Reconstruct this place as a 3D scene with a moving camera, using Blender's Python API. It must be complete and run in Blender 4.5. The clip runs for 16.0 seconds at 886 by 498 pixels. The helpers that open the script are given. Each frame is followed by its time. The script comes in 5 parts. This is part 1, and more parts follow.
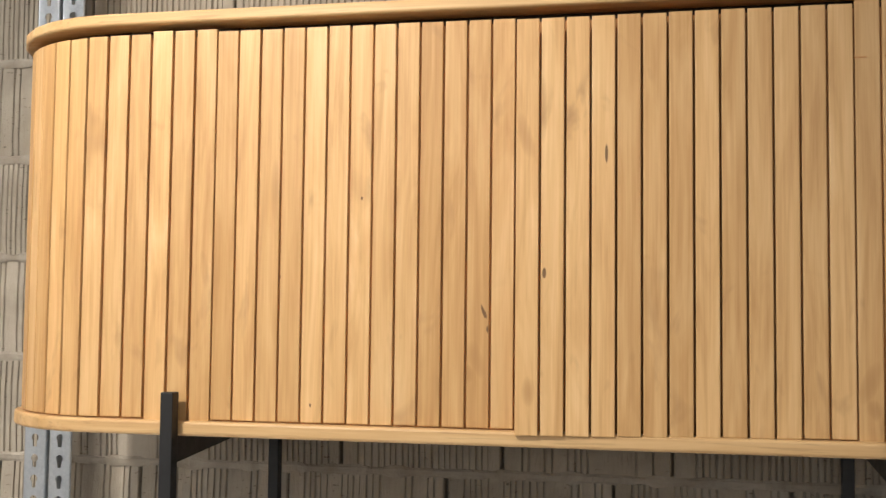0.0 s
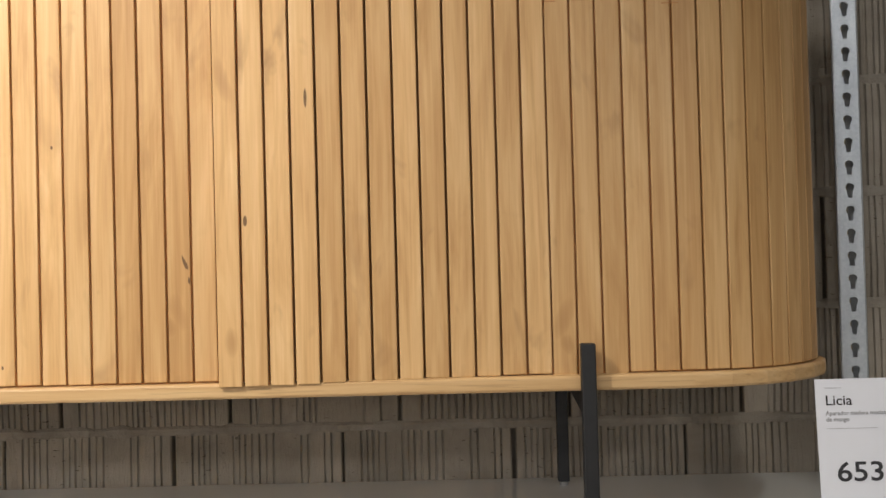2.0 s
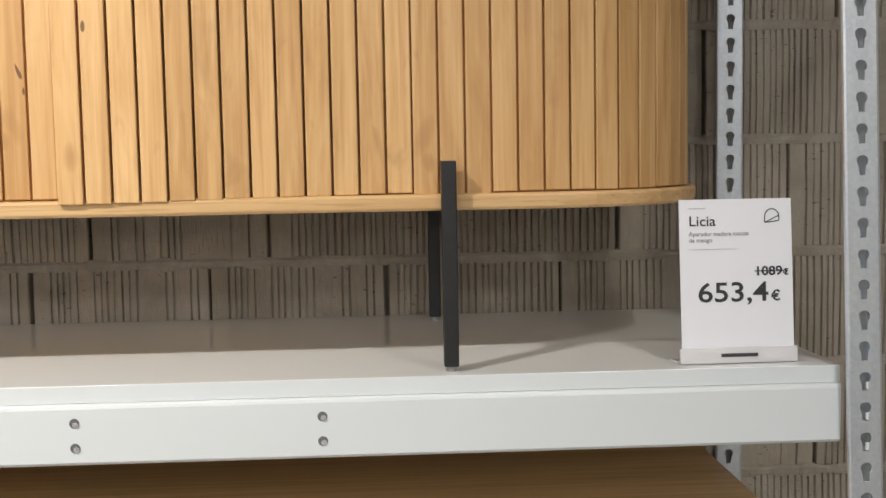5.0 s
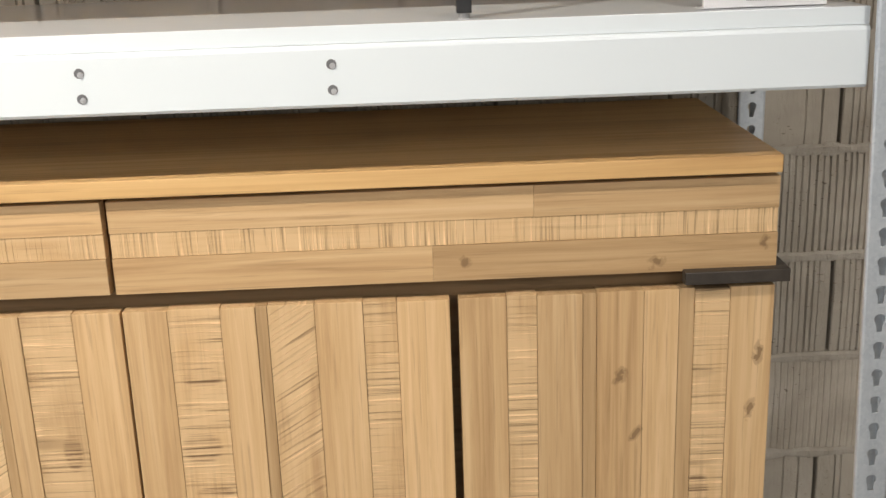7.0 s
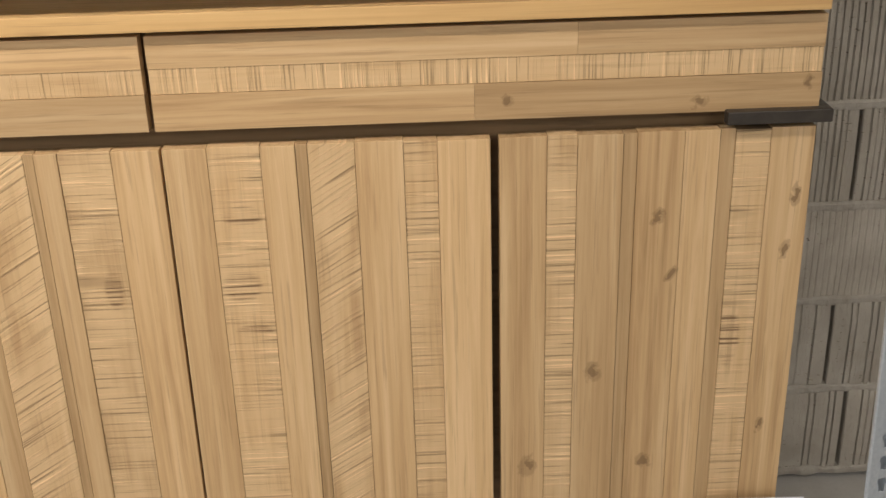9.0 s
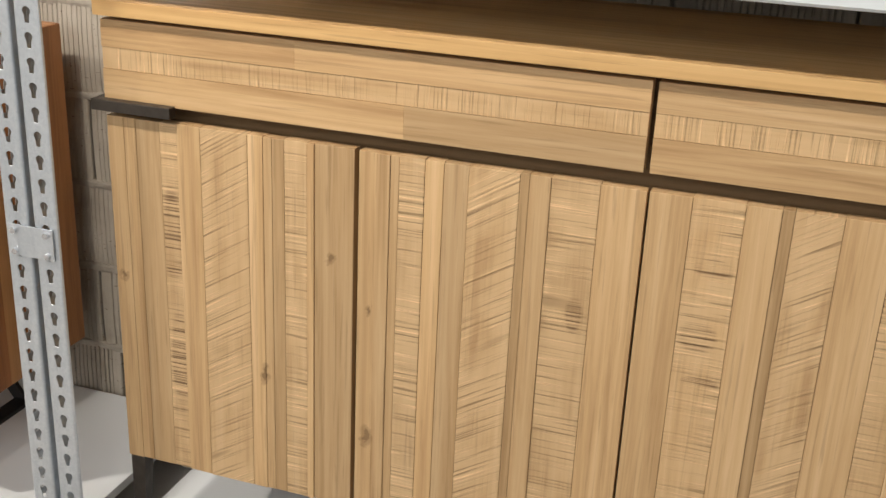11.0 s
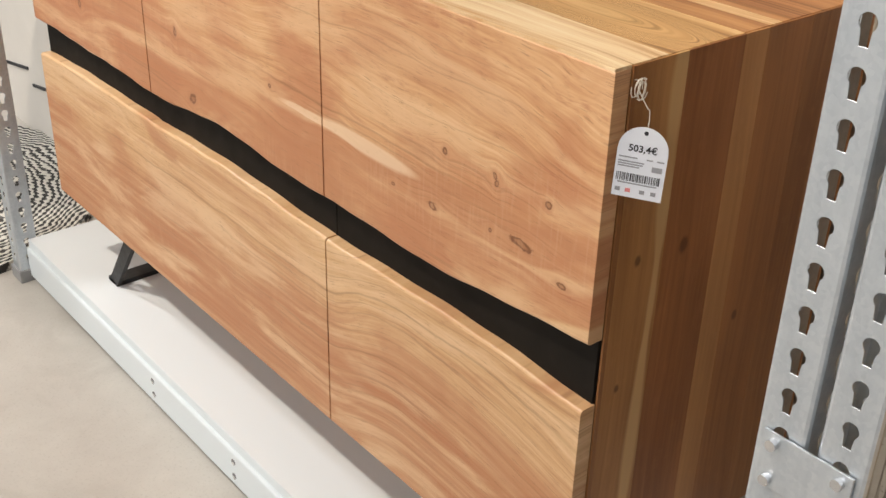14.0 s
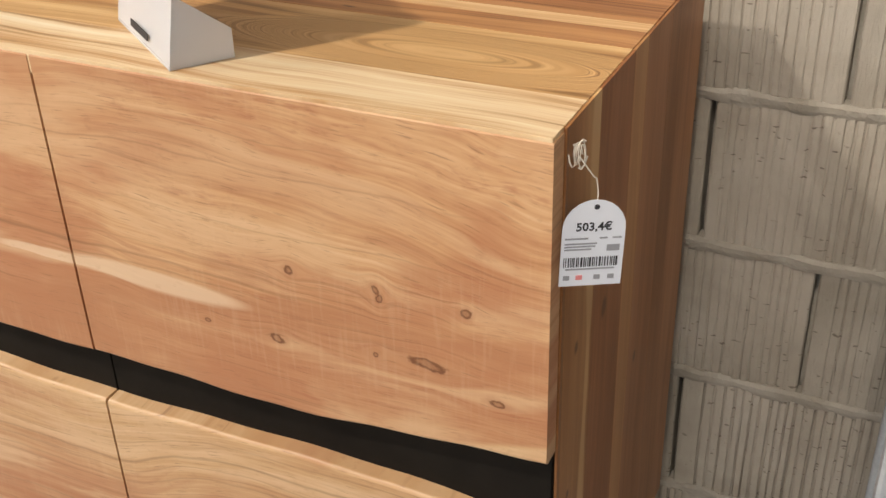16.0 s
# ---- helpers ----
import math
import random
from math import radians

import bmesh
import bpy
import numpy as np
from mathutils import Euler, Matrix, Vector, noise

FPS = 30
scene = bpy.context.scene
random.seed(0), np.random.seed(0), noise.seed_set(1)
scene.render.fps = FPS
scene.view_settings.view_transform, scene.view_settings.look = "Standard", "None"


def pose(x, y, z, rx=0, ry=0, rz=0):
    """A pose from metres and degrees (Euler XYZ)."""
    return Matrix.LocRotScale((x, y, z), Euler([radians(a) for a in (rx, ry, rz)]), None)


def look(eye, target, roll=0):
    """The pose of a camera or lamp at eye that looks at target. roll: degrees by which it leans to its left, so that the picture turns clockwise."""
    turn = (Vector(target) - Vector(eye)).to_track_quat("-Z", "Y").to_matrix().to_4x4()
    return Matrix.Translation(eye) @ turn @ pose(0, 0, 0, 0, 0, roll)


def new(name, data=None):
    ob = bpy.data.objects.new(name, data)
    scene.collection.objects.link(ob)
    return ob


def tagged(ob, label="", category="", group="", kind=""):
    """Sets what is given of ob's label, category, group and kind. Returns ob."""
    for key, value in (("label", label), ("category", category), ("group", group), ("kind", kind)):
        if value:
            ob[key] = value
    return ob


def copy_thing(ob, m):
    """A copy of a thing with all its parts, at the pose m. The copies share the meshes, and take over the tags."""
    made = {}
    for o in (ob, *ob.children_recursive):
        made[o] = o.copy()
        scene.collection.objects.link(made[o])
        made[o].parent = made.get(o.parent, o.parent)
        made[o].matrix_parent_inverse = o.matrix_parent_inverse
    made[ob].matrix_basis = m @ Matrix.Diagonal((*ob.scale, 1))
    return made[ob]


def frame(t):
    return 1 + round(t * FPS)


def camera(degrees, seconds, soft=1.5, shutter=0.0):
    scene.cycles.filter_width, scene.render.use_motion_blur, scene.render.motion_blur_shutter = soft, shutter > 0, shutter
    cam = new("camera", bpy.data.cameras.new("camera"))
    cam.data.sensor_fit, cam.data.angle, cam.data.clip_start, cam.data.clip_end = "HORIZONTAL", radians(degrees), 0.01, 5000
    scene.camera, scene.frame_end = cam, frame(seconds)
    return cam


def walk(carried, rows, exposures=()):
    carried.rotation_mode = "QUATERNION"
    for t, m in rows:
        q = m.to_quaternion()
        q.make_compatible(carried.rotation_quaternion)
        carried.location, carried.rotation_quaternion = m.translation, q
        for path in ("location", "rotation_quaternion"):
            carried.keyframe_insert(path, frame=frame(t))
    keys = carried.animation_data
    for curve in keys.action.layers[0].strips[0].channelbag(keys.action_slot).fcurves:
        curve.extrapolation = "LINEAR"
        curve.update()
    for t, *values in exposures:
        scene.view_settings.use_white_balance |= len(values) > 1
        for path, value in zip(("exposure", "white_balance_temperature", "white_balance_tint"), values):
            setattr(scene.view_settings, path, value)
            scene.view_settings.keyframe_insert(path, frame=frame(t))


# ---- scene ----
cam = camera(43.0, 16.0)
PATH = [
    (0, (0.048, 0.155, 1.683), (-0.362, 2.109, 1.805), 0.6),
    (0.5, (0.09, 0.17, 1.676), (-0.172, 2.151, 1.763), 0.6),
    (1, (0.116, 0.179, 1.675), (-0.038, 2.172, 1.75), 0.0),
    (1.5, (0.137, 0.181, 1.675), (0.037, 2.177, 1.748), -1.3),
    (2, (0.159, 0.188, 1.672), (0.121, 2.187, 1.711), -1.5),
    (2.5, (0.162, 0.184, 1.667), (0.138, 2.184, 1.691), -1.2),
    (3, (0.174, 0.194, 1.662), (0.162, 2.194, 1.654), -1.3),
    (3.2, (0.182, 0.199, 1.66), (0.199, 2.198, 1.631), -1.2),
    (5.3, (0.236, 0.251, 1.562), (0.344, 2.235, 1.33), -1.0),
    (5.5, (0.237, 0.252, 1.547), (0.346, 2.229, 1.267), -1.0),
    (6, (0.236, 0.257, 1.517), (0.315, 2.224, 1.164), -1.5),
    (6.5, (0.238, 0.263, 1.482), (0.277, 2.213, 1.039), -1.9),
    (7, (0.249, 0.257, 1.438), (0.292, 2.169, 0.856), -2.0),
    (7.5, (0.248, 0.249, 1.401), (0.308, 2.113, 0.677), -2.1),
    (8, (0.259, 0.257, 1.391), (0.317, 2.06, 0.527), -2.0),
    (8.2, (0.251, 0.26, 1.384), (0.331, 2.044, 0.482), -1.7),
    (10.3, (0.087, 0.212, 1.435), (-0.195, 2.106, 0.857), -0.2),
    (10.5, (0.091, 0.209, 1.428), (-0.277, 2.077, 0.815), 0.2),
    (10.7, (0.067, 0.207, 1.434), (-0.35, 2.043, 0.758), 1.1),
    (11, (0.038, 0.203, 1.409), (-0.539, 1.974, 0.68), 2.6),
    (11.3, (-0.021, 0.231, 1.364), (-0.772, 1.933, 0.628), 3.3),
    (11.5, (-0.078, 0.311, 1.395), (-0.947, 1.93, 0.606), 2.8),
    (12, (-0.169, 0.419, 1.384), (-1.206, 1.919, 0.561), 1.2),
    (12.5, (-0.269, 0.567, 1.381), (-1.465, 1.929, 0.537), 3.0),
    (13, (-0.382, 0.713, 1.348), (-1.778, 1.862, 0.493), 4.4),
    (13.5, (-0.58, 0.812, 1.334), (-2.03, 1.872, 0.455), 4.0),
    (14, (-0.758, 0.909, 1.323), (-2.101, 2.041, 0.366), 1.6),
    (14.5, (-0.915, 0.984, 1.312), (-2.179, 2.21, 0.365), -1.4),
    (15, (-1.038, 1.018, 1.299), (-2.097, 2.372, 0.278), -1.3),
    (15.5, (-1.126, 0.999, 1.307), (-1.996, 2.461, 0.258), -2.1),
    (16, (-1.171, 0.98, 1.319), (-1.932, 2.522, 0.299), -1.9),
]
walk(cam, [(t, look(eye, target, roll)) for t, eye, target, roll in PATH],
     [(0.0, -0.36), (3.2, -0.36), (5.3, 0.06), (5.8, 0.22), (6.5, 0.40), (7.2, 0.34), (7.6, 0.32), (8.2, 0.12), (10.3, 0.1), (12.5, 0.0), (13.5, 0.0), (14.0, 0.06), (15.0, -0.05), (16.0, -0.02)])


# ---- light ----
world = bpy.data.worlds.new("world")
scene.world = world
world.use_nodes = True
world.node_tree.nodes["Background"].inputs[0].default_value = (0.9, 0.93, 1.0, 1)
world.node_tree.nodes["Background"].inputs[1].default_value = 0.05


def track_spot(eye, target, watts, cone=85.0):
    """A ceiling track spot with a soft-edged beam."""
    d = bpy.data.lights.new("track_spot", "SPOT")
    d.energy, d.color, d.spot_size, d.spot_blend, d.shadow_soft_size = watts, WARM, radians(cone), 1.0, 0.06
    new("track_spot", d).matrix_world = look(eye, target)


# Unseen area lamp, added as fill; no such fixture is known here.
def fill_lamp(x, y, z, watts, size, target):
    d = bpy.data.lights.new("fill_lamp", "AREA")
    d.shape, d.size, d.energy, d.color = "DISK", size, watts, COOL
    new("fill_lamp", d).matrix_world = look((x, y, z), target)


WARM, COOL = (1.0, 0.91, 0.80), (0.985, 0.97, 0.965)
track_spot((-2.95, 0.3, 3.1), (-2.35, 1.75, 0.5), 255, 80)
track_spot((-1.13, 0.3, 3.1), (-0.66, 1.7, 1.90), 285, 66)
# Row continued to the right: an unseen spot added to brighten that end.
track_spot((1.0, 0.3, 3.1), (0.80, 1.8, 0.40), 58, 54)
# Invented fill rows: the low ones reach under the shelf, others bounce off the floor.
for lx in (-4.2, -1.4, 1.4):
    fill_lamp(lx, -2.2, 3.3, 9, 0.4, (lx, -1.0, 0))
    fill_lamp(lx, -6.5, 2.6, 12, 0.6, (lx, 0.0, 1.0))
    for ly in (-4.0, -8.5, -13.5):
        fill_lamp(lx * 1.3, ly, 3.4, 54, 0.8, (lx * 1.3, ly + 0.5, 0))
# One more added fill, to lift the rug corner.
fill_lamp(-5.0, 0.6, 3.2, 58, 0.3, (-4.4, 1.8, 0))


# ---- materials ----
class Nodes:
    """Short names for shader nodes."""

    def __init__(self, name):
        self.m = bpy.data.materials.new(name)
        self.m.use_nodes = True
        self.t = self.m.node_tree
        self.b = self.t.nodes["Principled BSDF"]

    def put(self, socket, v):
        if isinstance(v, bpy.types.NodeSocket):
            self.t.links.new(v, socket)
        elif isinstance(v, (tuple, list)) and len(v) == 3 and socket.type == "RGBA":
            socket.default_value = (*v, 1)
        else:
            socket.default_value = v

    def coords(self, which="Object"):
        return self.t.nodes.new("ShaderNodeTexCoord").outputs[which]

    def place(self):
        return self.t.nodes.new("ShaderNodeNewGeometry").outputs["Position"]

    def cells(self, x, y):
        k = self.t.nodes.new("ShaderNodeTexVoronoi")
        k.voronoi_dimensions = "2D"
        self.put(k.inputs["Vector"], self.join(x, y, 0.0))
        k.inputs["Scale"].default_value = 1.0
        return k.outputs["Distance"]

    def chance(self):
        return self.t.nodes.new("ShaderNodeObjectInfo").outputs["Random"]

    def island(self):
        return self.t.nodes.new("ShaderNodeNewGeometry").outputs["Random Per Island"]

    def math(self, op, a, b=0.0, clamp=False):
        n = self.t.nodes.new("ShaderNodeMath")
        n.operation, n.use_clamp = op, clamp
        self.put(n.inputs[0], a), self.put(n.inputs[1], b)
        return n.outputs[0]

    def vec(self, op, a, b=(0, 0, 0)):
        n = self.t.nodes.new("ShaderNodeVectorMath")
        n.operation = op
        self.put(n.inputs[0], a), self.put(n.inputs[1], b)
        return n.outputs["Value"] if op in ("LENGTH", "DISTANCE") else n.outputs[0]

    def xyz(self, v):
        n = self.t.nodes.new("ShaderNodeSeparateXYZ")
        self.put(n.inputs[0], v)
        return n.outputs

    def join(self, x, y, z):
        n = self.t.nodes.new("ShaderNodeCombineXYZ")
        for s, v in zip(n.inputs, (x, y, z)):
            self.put(s, v)
        return n.outputs[0]

    def noise(self, v, scale=1.0, detail=4.0, rough=0.55, warp=0.0):
        n = self.t.nodes.new("ShaderNodeTexNoise")
        self.put(n.inputs["Vector"], v)
        for k, q in (("Scale", scale), ("Detail", detail), ("Roughness", rough), ("Distortion", warp)):
            self.put(n.inputs[k], q)
        return n.outputs["Fac"]

    def ramp(self, f, *stops):
        n = self.t.nodes.new("ShaderNodeValToRGB")
        e = n.color_ramp.elements
        while len(e) < len(stops):
            e.new(0.5)
        for k, (p, c) in zip(e, stops):
            k.position, k.color = p, ((c, c, c, 1) if isinstance(c, (int, float)) else (*c, 1))
        self.put(n.inputs[0], f)
        return n.outputs[0]

    def mix(self, f, a, b, mode="MIX"):
        n = self.t.nodes.new("ShaderNodeMix")
        n.data_type, n.blend_type = "RGBA", mode
        self.put(n.inputs[0], f), self.put(n.inputs[6], a), self.put(n.inputs[7], b)
        return n.outputs[2]

    def bump(self, h, strength=0.3, dist=0.002):
        n = self.t.nodes.new("ShaderNodeBump")
        self.put(n.inputs["Height"], h)
        n.inputs["Strength"].default_value, n.inputs["Distance"].default_value = strength, dist
        self.put(self.b.inputs["Normal"], n.outputs[0])

    def finish(self, colour, rough=0.5, metal=0.0, spec=0.5):
        self.put(self.b.inputs["Base Color"], colour)
        self.put(self.b.inputs["Roughness"], rough)
        self.put(self.b.inputs["Metallic"], metal)
        self.b.inputs["Specular IOR Level"].default_value = spec
        return self.m


def spots(n, v, marks):
    """A soft mask of oval marks (x, z, half length, half height, degrees) on an upright face."""
    s, out = n.xyz(v), None
    for x, z, a, b, deg in marks:
        dx, dz = n.math("SUBTRACT", s[0], x), n.math("SUBTRACT", s[2], z)
        c, q = math.cos(radians(deg)), math.sin(radians(deg))
        u = n.math("DIVIDE", n.math("ADD", n.math("MULTIPLY", dx, c), n.math("MULTIPLY", dz, q)), a)
        w = n.math("DIVIDE", n.math("SUBTRACT", n.math("MULTIPLY", dz, c), n.math("MULTIPLY", dx, q)), b)
        r = n.math("ADD", n.math("MULTIPLY", u, u), n.math("MULTIPLY", w, w))
        one = n.math("SUBTRACT", 1.0, r, True)
        out = one if out is None else n.math("MAXIMUM", out, one)
    return out


def plank_wood(name, grain, light, mid, dark, across=60.0, along=2.2, tone=0.25, rough=0.5, saw=None, relief=0.25, knots=0.0, marks=(), burns=()):
    """Boards: streaks along the axis 'grain', a tone of their own each, optional saw marks ('cross' or 'slant')."""
    n = Nodes(name)
    v = n.coords()
    r = n.chance()
    v = n.vec("ADD", v, n.join(n.math("MULTIPLY", r, 37.0), n.math("MULTIPLY", r, 11.0), n.math("MULTIPLY", r, 23.0)))
    s = [across] * 3
    s["xyz".index(grain)] = along
    warp = n.noise(n.vec("MULTIPLY", v, tuple(3.0 for _ in s)), 1.0, 2)
    fine = n.noise(n.vec("MULTIPLY", v, tuple(s)), 1.0, 6, 0.65, 0.6)
    broad = n.noise(n.vec("MULTIPLY", v, tuple(q * 0.22 for q in s)), 1.0, 3, 0.5, 1.2)
    both = n.math("ADD", n.math("MULTIPLY", fine, 0.55), n.math("MULTIPLY", broad, 0.45))
    col = n.ramp(both, (0.34, dark), (0.49, mid), (0.62, light))
    thin = n.noise(n.vec("MULTIPLY", v, tuple(q * 2.6 for q in s)), 1.0, 3, 0.6, 0.3)
    col = n.mix(n.math("MULTIPLY", n.ramp(thin, (0.33, 1.0), (0.43, 0.0)), 0.36), col, tuple(q * 0.6 for q in dark))
    col = n.mix(n.math("MULTIPLY", warp, 0.25), col, mid)
    own = n.ramp(n.math("FRACT", n.math("MULTIPLY", r, 7.31)), (0.0, 1.0 - tone), (1.0, 1.0 + tone * 0.35))
    col = n.mix(1.0, col, own, "MULTIPLY")
    height = fine
    if saw:
        p = n.xyz(v)
        a, b = (p[2], p[0]) if grain == "z" else (p[0], p[2])
        if saw == "slant":
            a = n.math("SUBTRACT", a, n.math("MULTIPLY", b, 0.62))
        w = n.join(n.math("MULTIPLY", a, 260.0), n.math("MULTIPLY", b, 3.5), 0.0)
        cut = n.noise(w, 1.0, 2, 0.6)
        patch = n.noise(n.join(n.math("MULTIPLY", a, 9.0), n.math("MULTIPLY", b, 14.0), 3.0), 1.0, 2)
        amount = n.ramp(patch, (0.36, 0.15), (0.6, 1.15))
        line = n.ramp(cut, (0.34, 0.0), (0.43, 0.55), (0.58, 0.55), (0.66, 1.0))
        shade = n.mix(line, tuple(q * 0.50 for q in mid), tuple(min(1.0, q * 1.34) for q in light))
        col = n.mix(n.math("MULTIPLY", amount, 0.72), col, shade)
        burn = n.noise(n.join(n.math("MULTIPLY", a, 22.0), n.math("MULTIPLY", b, 4.0), 8.0), 1.0, 2)
        col = n.mix(n.ramp(burn, (0.655, 0.0), (0.73, 0.65)), col, n.mix(line, tuple(q * 0.12 for q in dark), mid))
        height = n.math("ADD", n.math("MULTIPLY", fine, 0.4), n.math("MULTIPLY", line, 0.9))
    if knots:
        p = n.xyz(v)
        a, b = (p[2], p[0]) if grain == "z" else (p[0], p[2])
        jig = n.math("MULTIPLY", n.math("SUBTRACT", broad, 0.5), 0.25)
        dist = n.cells(n.math("ADD", n.math("MULTIPLY", b, 4.0), jig), n.math("MULTIPLY", a, 1.9))
        near = n.ramp(dist, (0.015, 1.0), (0.035, 0.45), (0.075, 0.0))
        col = n.mix(n.math("MULTIPLY", near, knots), col, tuple(q * 0.35 for q in dark))
    if marks:
        jit = n.math("MULTIPLY", n.math("SUBTRACT", n.noise(n.place(), 80.0, 3), 0.5), 0.022)
        w = n.vec("ADD", n.place(), n.join(jit, 0.0, n.math("MULTIPLY", jit, 1.4)))
        m = spots(n, w, marks)
        col = n.mix(n.ramp(m, (0.0, 0.0), (0.45, 0.4), (0.7, 0.4), (0.85, 0.85)), col, tuple(q * 0.5 for q in dark))
    if burns:
        m = spots(n, n.place(), burns)
        col = n.mix(n.math("MULTIPLY", n.ramp(m, (0.0, 0.0), (0.5, 1.0)), n.ramp(cut, (0.38, 0.85), (0.52, 0.05))), col, (0.15, 0.08, 0.036))
    n.bump(height, relief, 0.0015)
    return n.finish(col, n.ramp(fine, (0.2, rough + 0.12), (0.8, rough - 0.05)), 0.0, 0.35)


L_KNOTS = [(-0.128, 1.746, 0.003, 0.008, 0), (-0.046, 1.905, 0.0022, 0.015, 0), (-0.215, 1.69, 0.0025, 0.012, 20), (-0.21, 1.665, 0.002, 0.006, 0),
           (-0.39, 1.85, 0.002, 0.003, 0), (-0.46, 1.56, 0.002, 0.003, 0), (-0.51, 1.74, 0.003, 0.004, 0)]
L_STAINS = [(-0.156, 1.93, 0.010, 0.035, 15), (-0.15, 1.585, 0.010, 0.022, 0), (-0.225, 1.625, 0.011, 0.028, 20), (-0.235, 1.605, 0.008, 0.015, 0),
            (0.288, 1.605, 0.012, 0.030, -20), (0.292, 1.57, 0.010, 0.014, 10), (-0.13, 1.97, 0.006, 0.05, 0), (-0.52, 1.86, 0.008, 0.05, 0)]


def slat_wood():
    """Pale mango slats, each of another tone, with a few dark knots and stains."""
    n = Nodes("mango_slat")
    v, r = n.coords(), n.chance()
    o = n.vec("ADD", v, n.join(n.math("MULTIPLY", r, 31.0), 0.0, n.math("MULTIPLY", r, 17.0)))
    fine = n.noise(n.vec("MULTIPLY", o, (190.0, 190.0, 5.0)), 1.0, 5, 0.6, 0.4)
    broad = n.noise(n.vec("MULTIPLY", o, (26.0, 26.0, 2.6)), 1.0, 4, 0.55, 1.6)
    col = n.ramp(n.math("ADD", n.math("MULTIPLY", fine, 0.4), n.math("MULTIPLY", broad, 0.6)),
                 (0.3, (0.48, 0.265, 0.10)), (0.5, (0.63, 0.39, 0.17)), (0.68, (0.74, 0.50, 0.25)))
    tone = n.ramp(n.math("FRACT", n.math("MULTIPLY", r, 9.7)), (0.0, (0.84, 0.79, 0.72)), (0.5, (1.0, 1.0, 1.0)), (1.0, (1.09, 1.10, 1.12)))
    col = n.mix(1.0, col, tone, "MULTIPLY")
    blot = n.noise(n.vec("MULTIPLY", o, (15.0, 15.0, 7.0)), 1.0, 3, 0.6, 0.8)
    col = n.mix(n.ramp(blot, (0.6, 0.0), (0.78, 0.6)), col, (0.31, 0.17, 0.07))
    w = n.place()
    shift = n.math("MULTIPLY", n.math("SUBTRACT", broad, 0.5), 0.02)
    w = n.vec("ADD", w, n.join(n.math("MULTIPLY", shift, 0.5), 0.0, shift))
    col = n.mix(n.ramp(spots(n, w, L_STAINS), (0.0, 0.0), (1.0, 0.5)), col, (0.36, 0.185, 0.065))
    col = n.mix(n.ramp(spots(n, w, L_KNOTS), (0.05, 0.0), (0.5, 0.9)), col, (0.12, 0.06, 0.025))
    n.bump(fine, 0.15, 0.001)
    return n.finish(col, n.ramp(fine, (0.3, 0.5), (0.7, 0.4)), 0.0, 0.4)


def edge_wood():
    """The moulded boards above and below the slats: grain along x."""
    return plank_wood("mango_edge", "x", (0.68, 0.47, 0.24), (0.60, 0.385, 0.18), (0.47, 0.28, 0.12), 80.0, 3.0, 0.06, 0.42)


def smooth(n, v, lo, hi):
    """0 below lo, 1 above hi, eased between."""
    q = n.t.nodes.new("ShaderNodeMapRange")
    q.interpolation_type = "SMOOTHSTEP"
    n.put(q.inputs["Value"], v)
    q.inputs["From Min"].default_value, q.inputs["From Max"].default_value = lo, hi
    return q.outputs["Result"]


def ring_knots(n, x, z, col, knots, rag):
    """Small knots: a dark rim, a warmer heart and a faint halo, with ragged outlines."""
    for kx, kz, ka, kb, deg in knots:
        c, q = math.cos(radians(deg)), math.sin(radians(deg))
        dx, dz = n.math("SUBTRACT", x, kx), n.math("SUBTRACT", z, kz)
        u = n.math("DIVIDE", n.math("ADD", n.math("MULTIPLY", dx, c), n.math("MULTIPLY", dz, q)), ka)
        w = n.math("DIVIDE", n.math("SUBTRACT", n.math("MULTIPLY", dz, c), n.math("MULTIPLY", dx, q)), kb)
        far = n.math("SQRT", n.math("ADD", n.math("MULTIPLY", u, u), n.math("MULTIPLY", w, w)))
        far = n.math("ADD", far, n.math("MULTIPLY", n.math("SUBTRACT", rag, 0.5), 1.3))
        halo = n.ramp(n.math("MULTIPLY", far, 0.4), (0.3, 0.4), (0.72, 0.0))
        col = n.mix(halo, col, (0.40, 0.17, 0.075))
        col = n.mix(n.ramp(n.math("MULTIPLY", far, 0.5), (0.0, 0.35), (0.16, 0.25), (0.30, 0.9), (0.40, 0.85), (0.50, 0.0)), col, (0.17, 0.058, 0.02))
    return col


def bent(n, x, z, a, knots, pull=0.9):
    """The grain line 'a' parted round each knot."""
    for kx, kz, ka, kb, deg in knots:
        dx, dz = n.math("DIVIDE", n.math("SUBTRACT", x, kx), ka * 3.2), n.math("SUBTRACT", z, kz)
        e = n.math("DIVIDE", dz, kb * 3.0)
        near = n.math("EXPONENT", n.math("MULTIPLY", n.math("ADD", n.math("MULTIPLY", dx, dx), n.math("MULTIPLY", e, e)), -1.0))
        a = n.math("SUBTRACT", a, n.math("MULTIPLY", n.math("MULTIPLY", near, dz), pull))
    return a


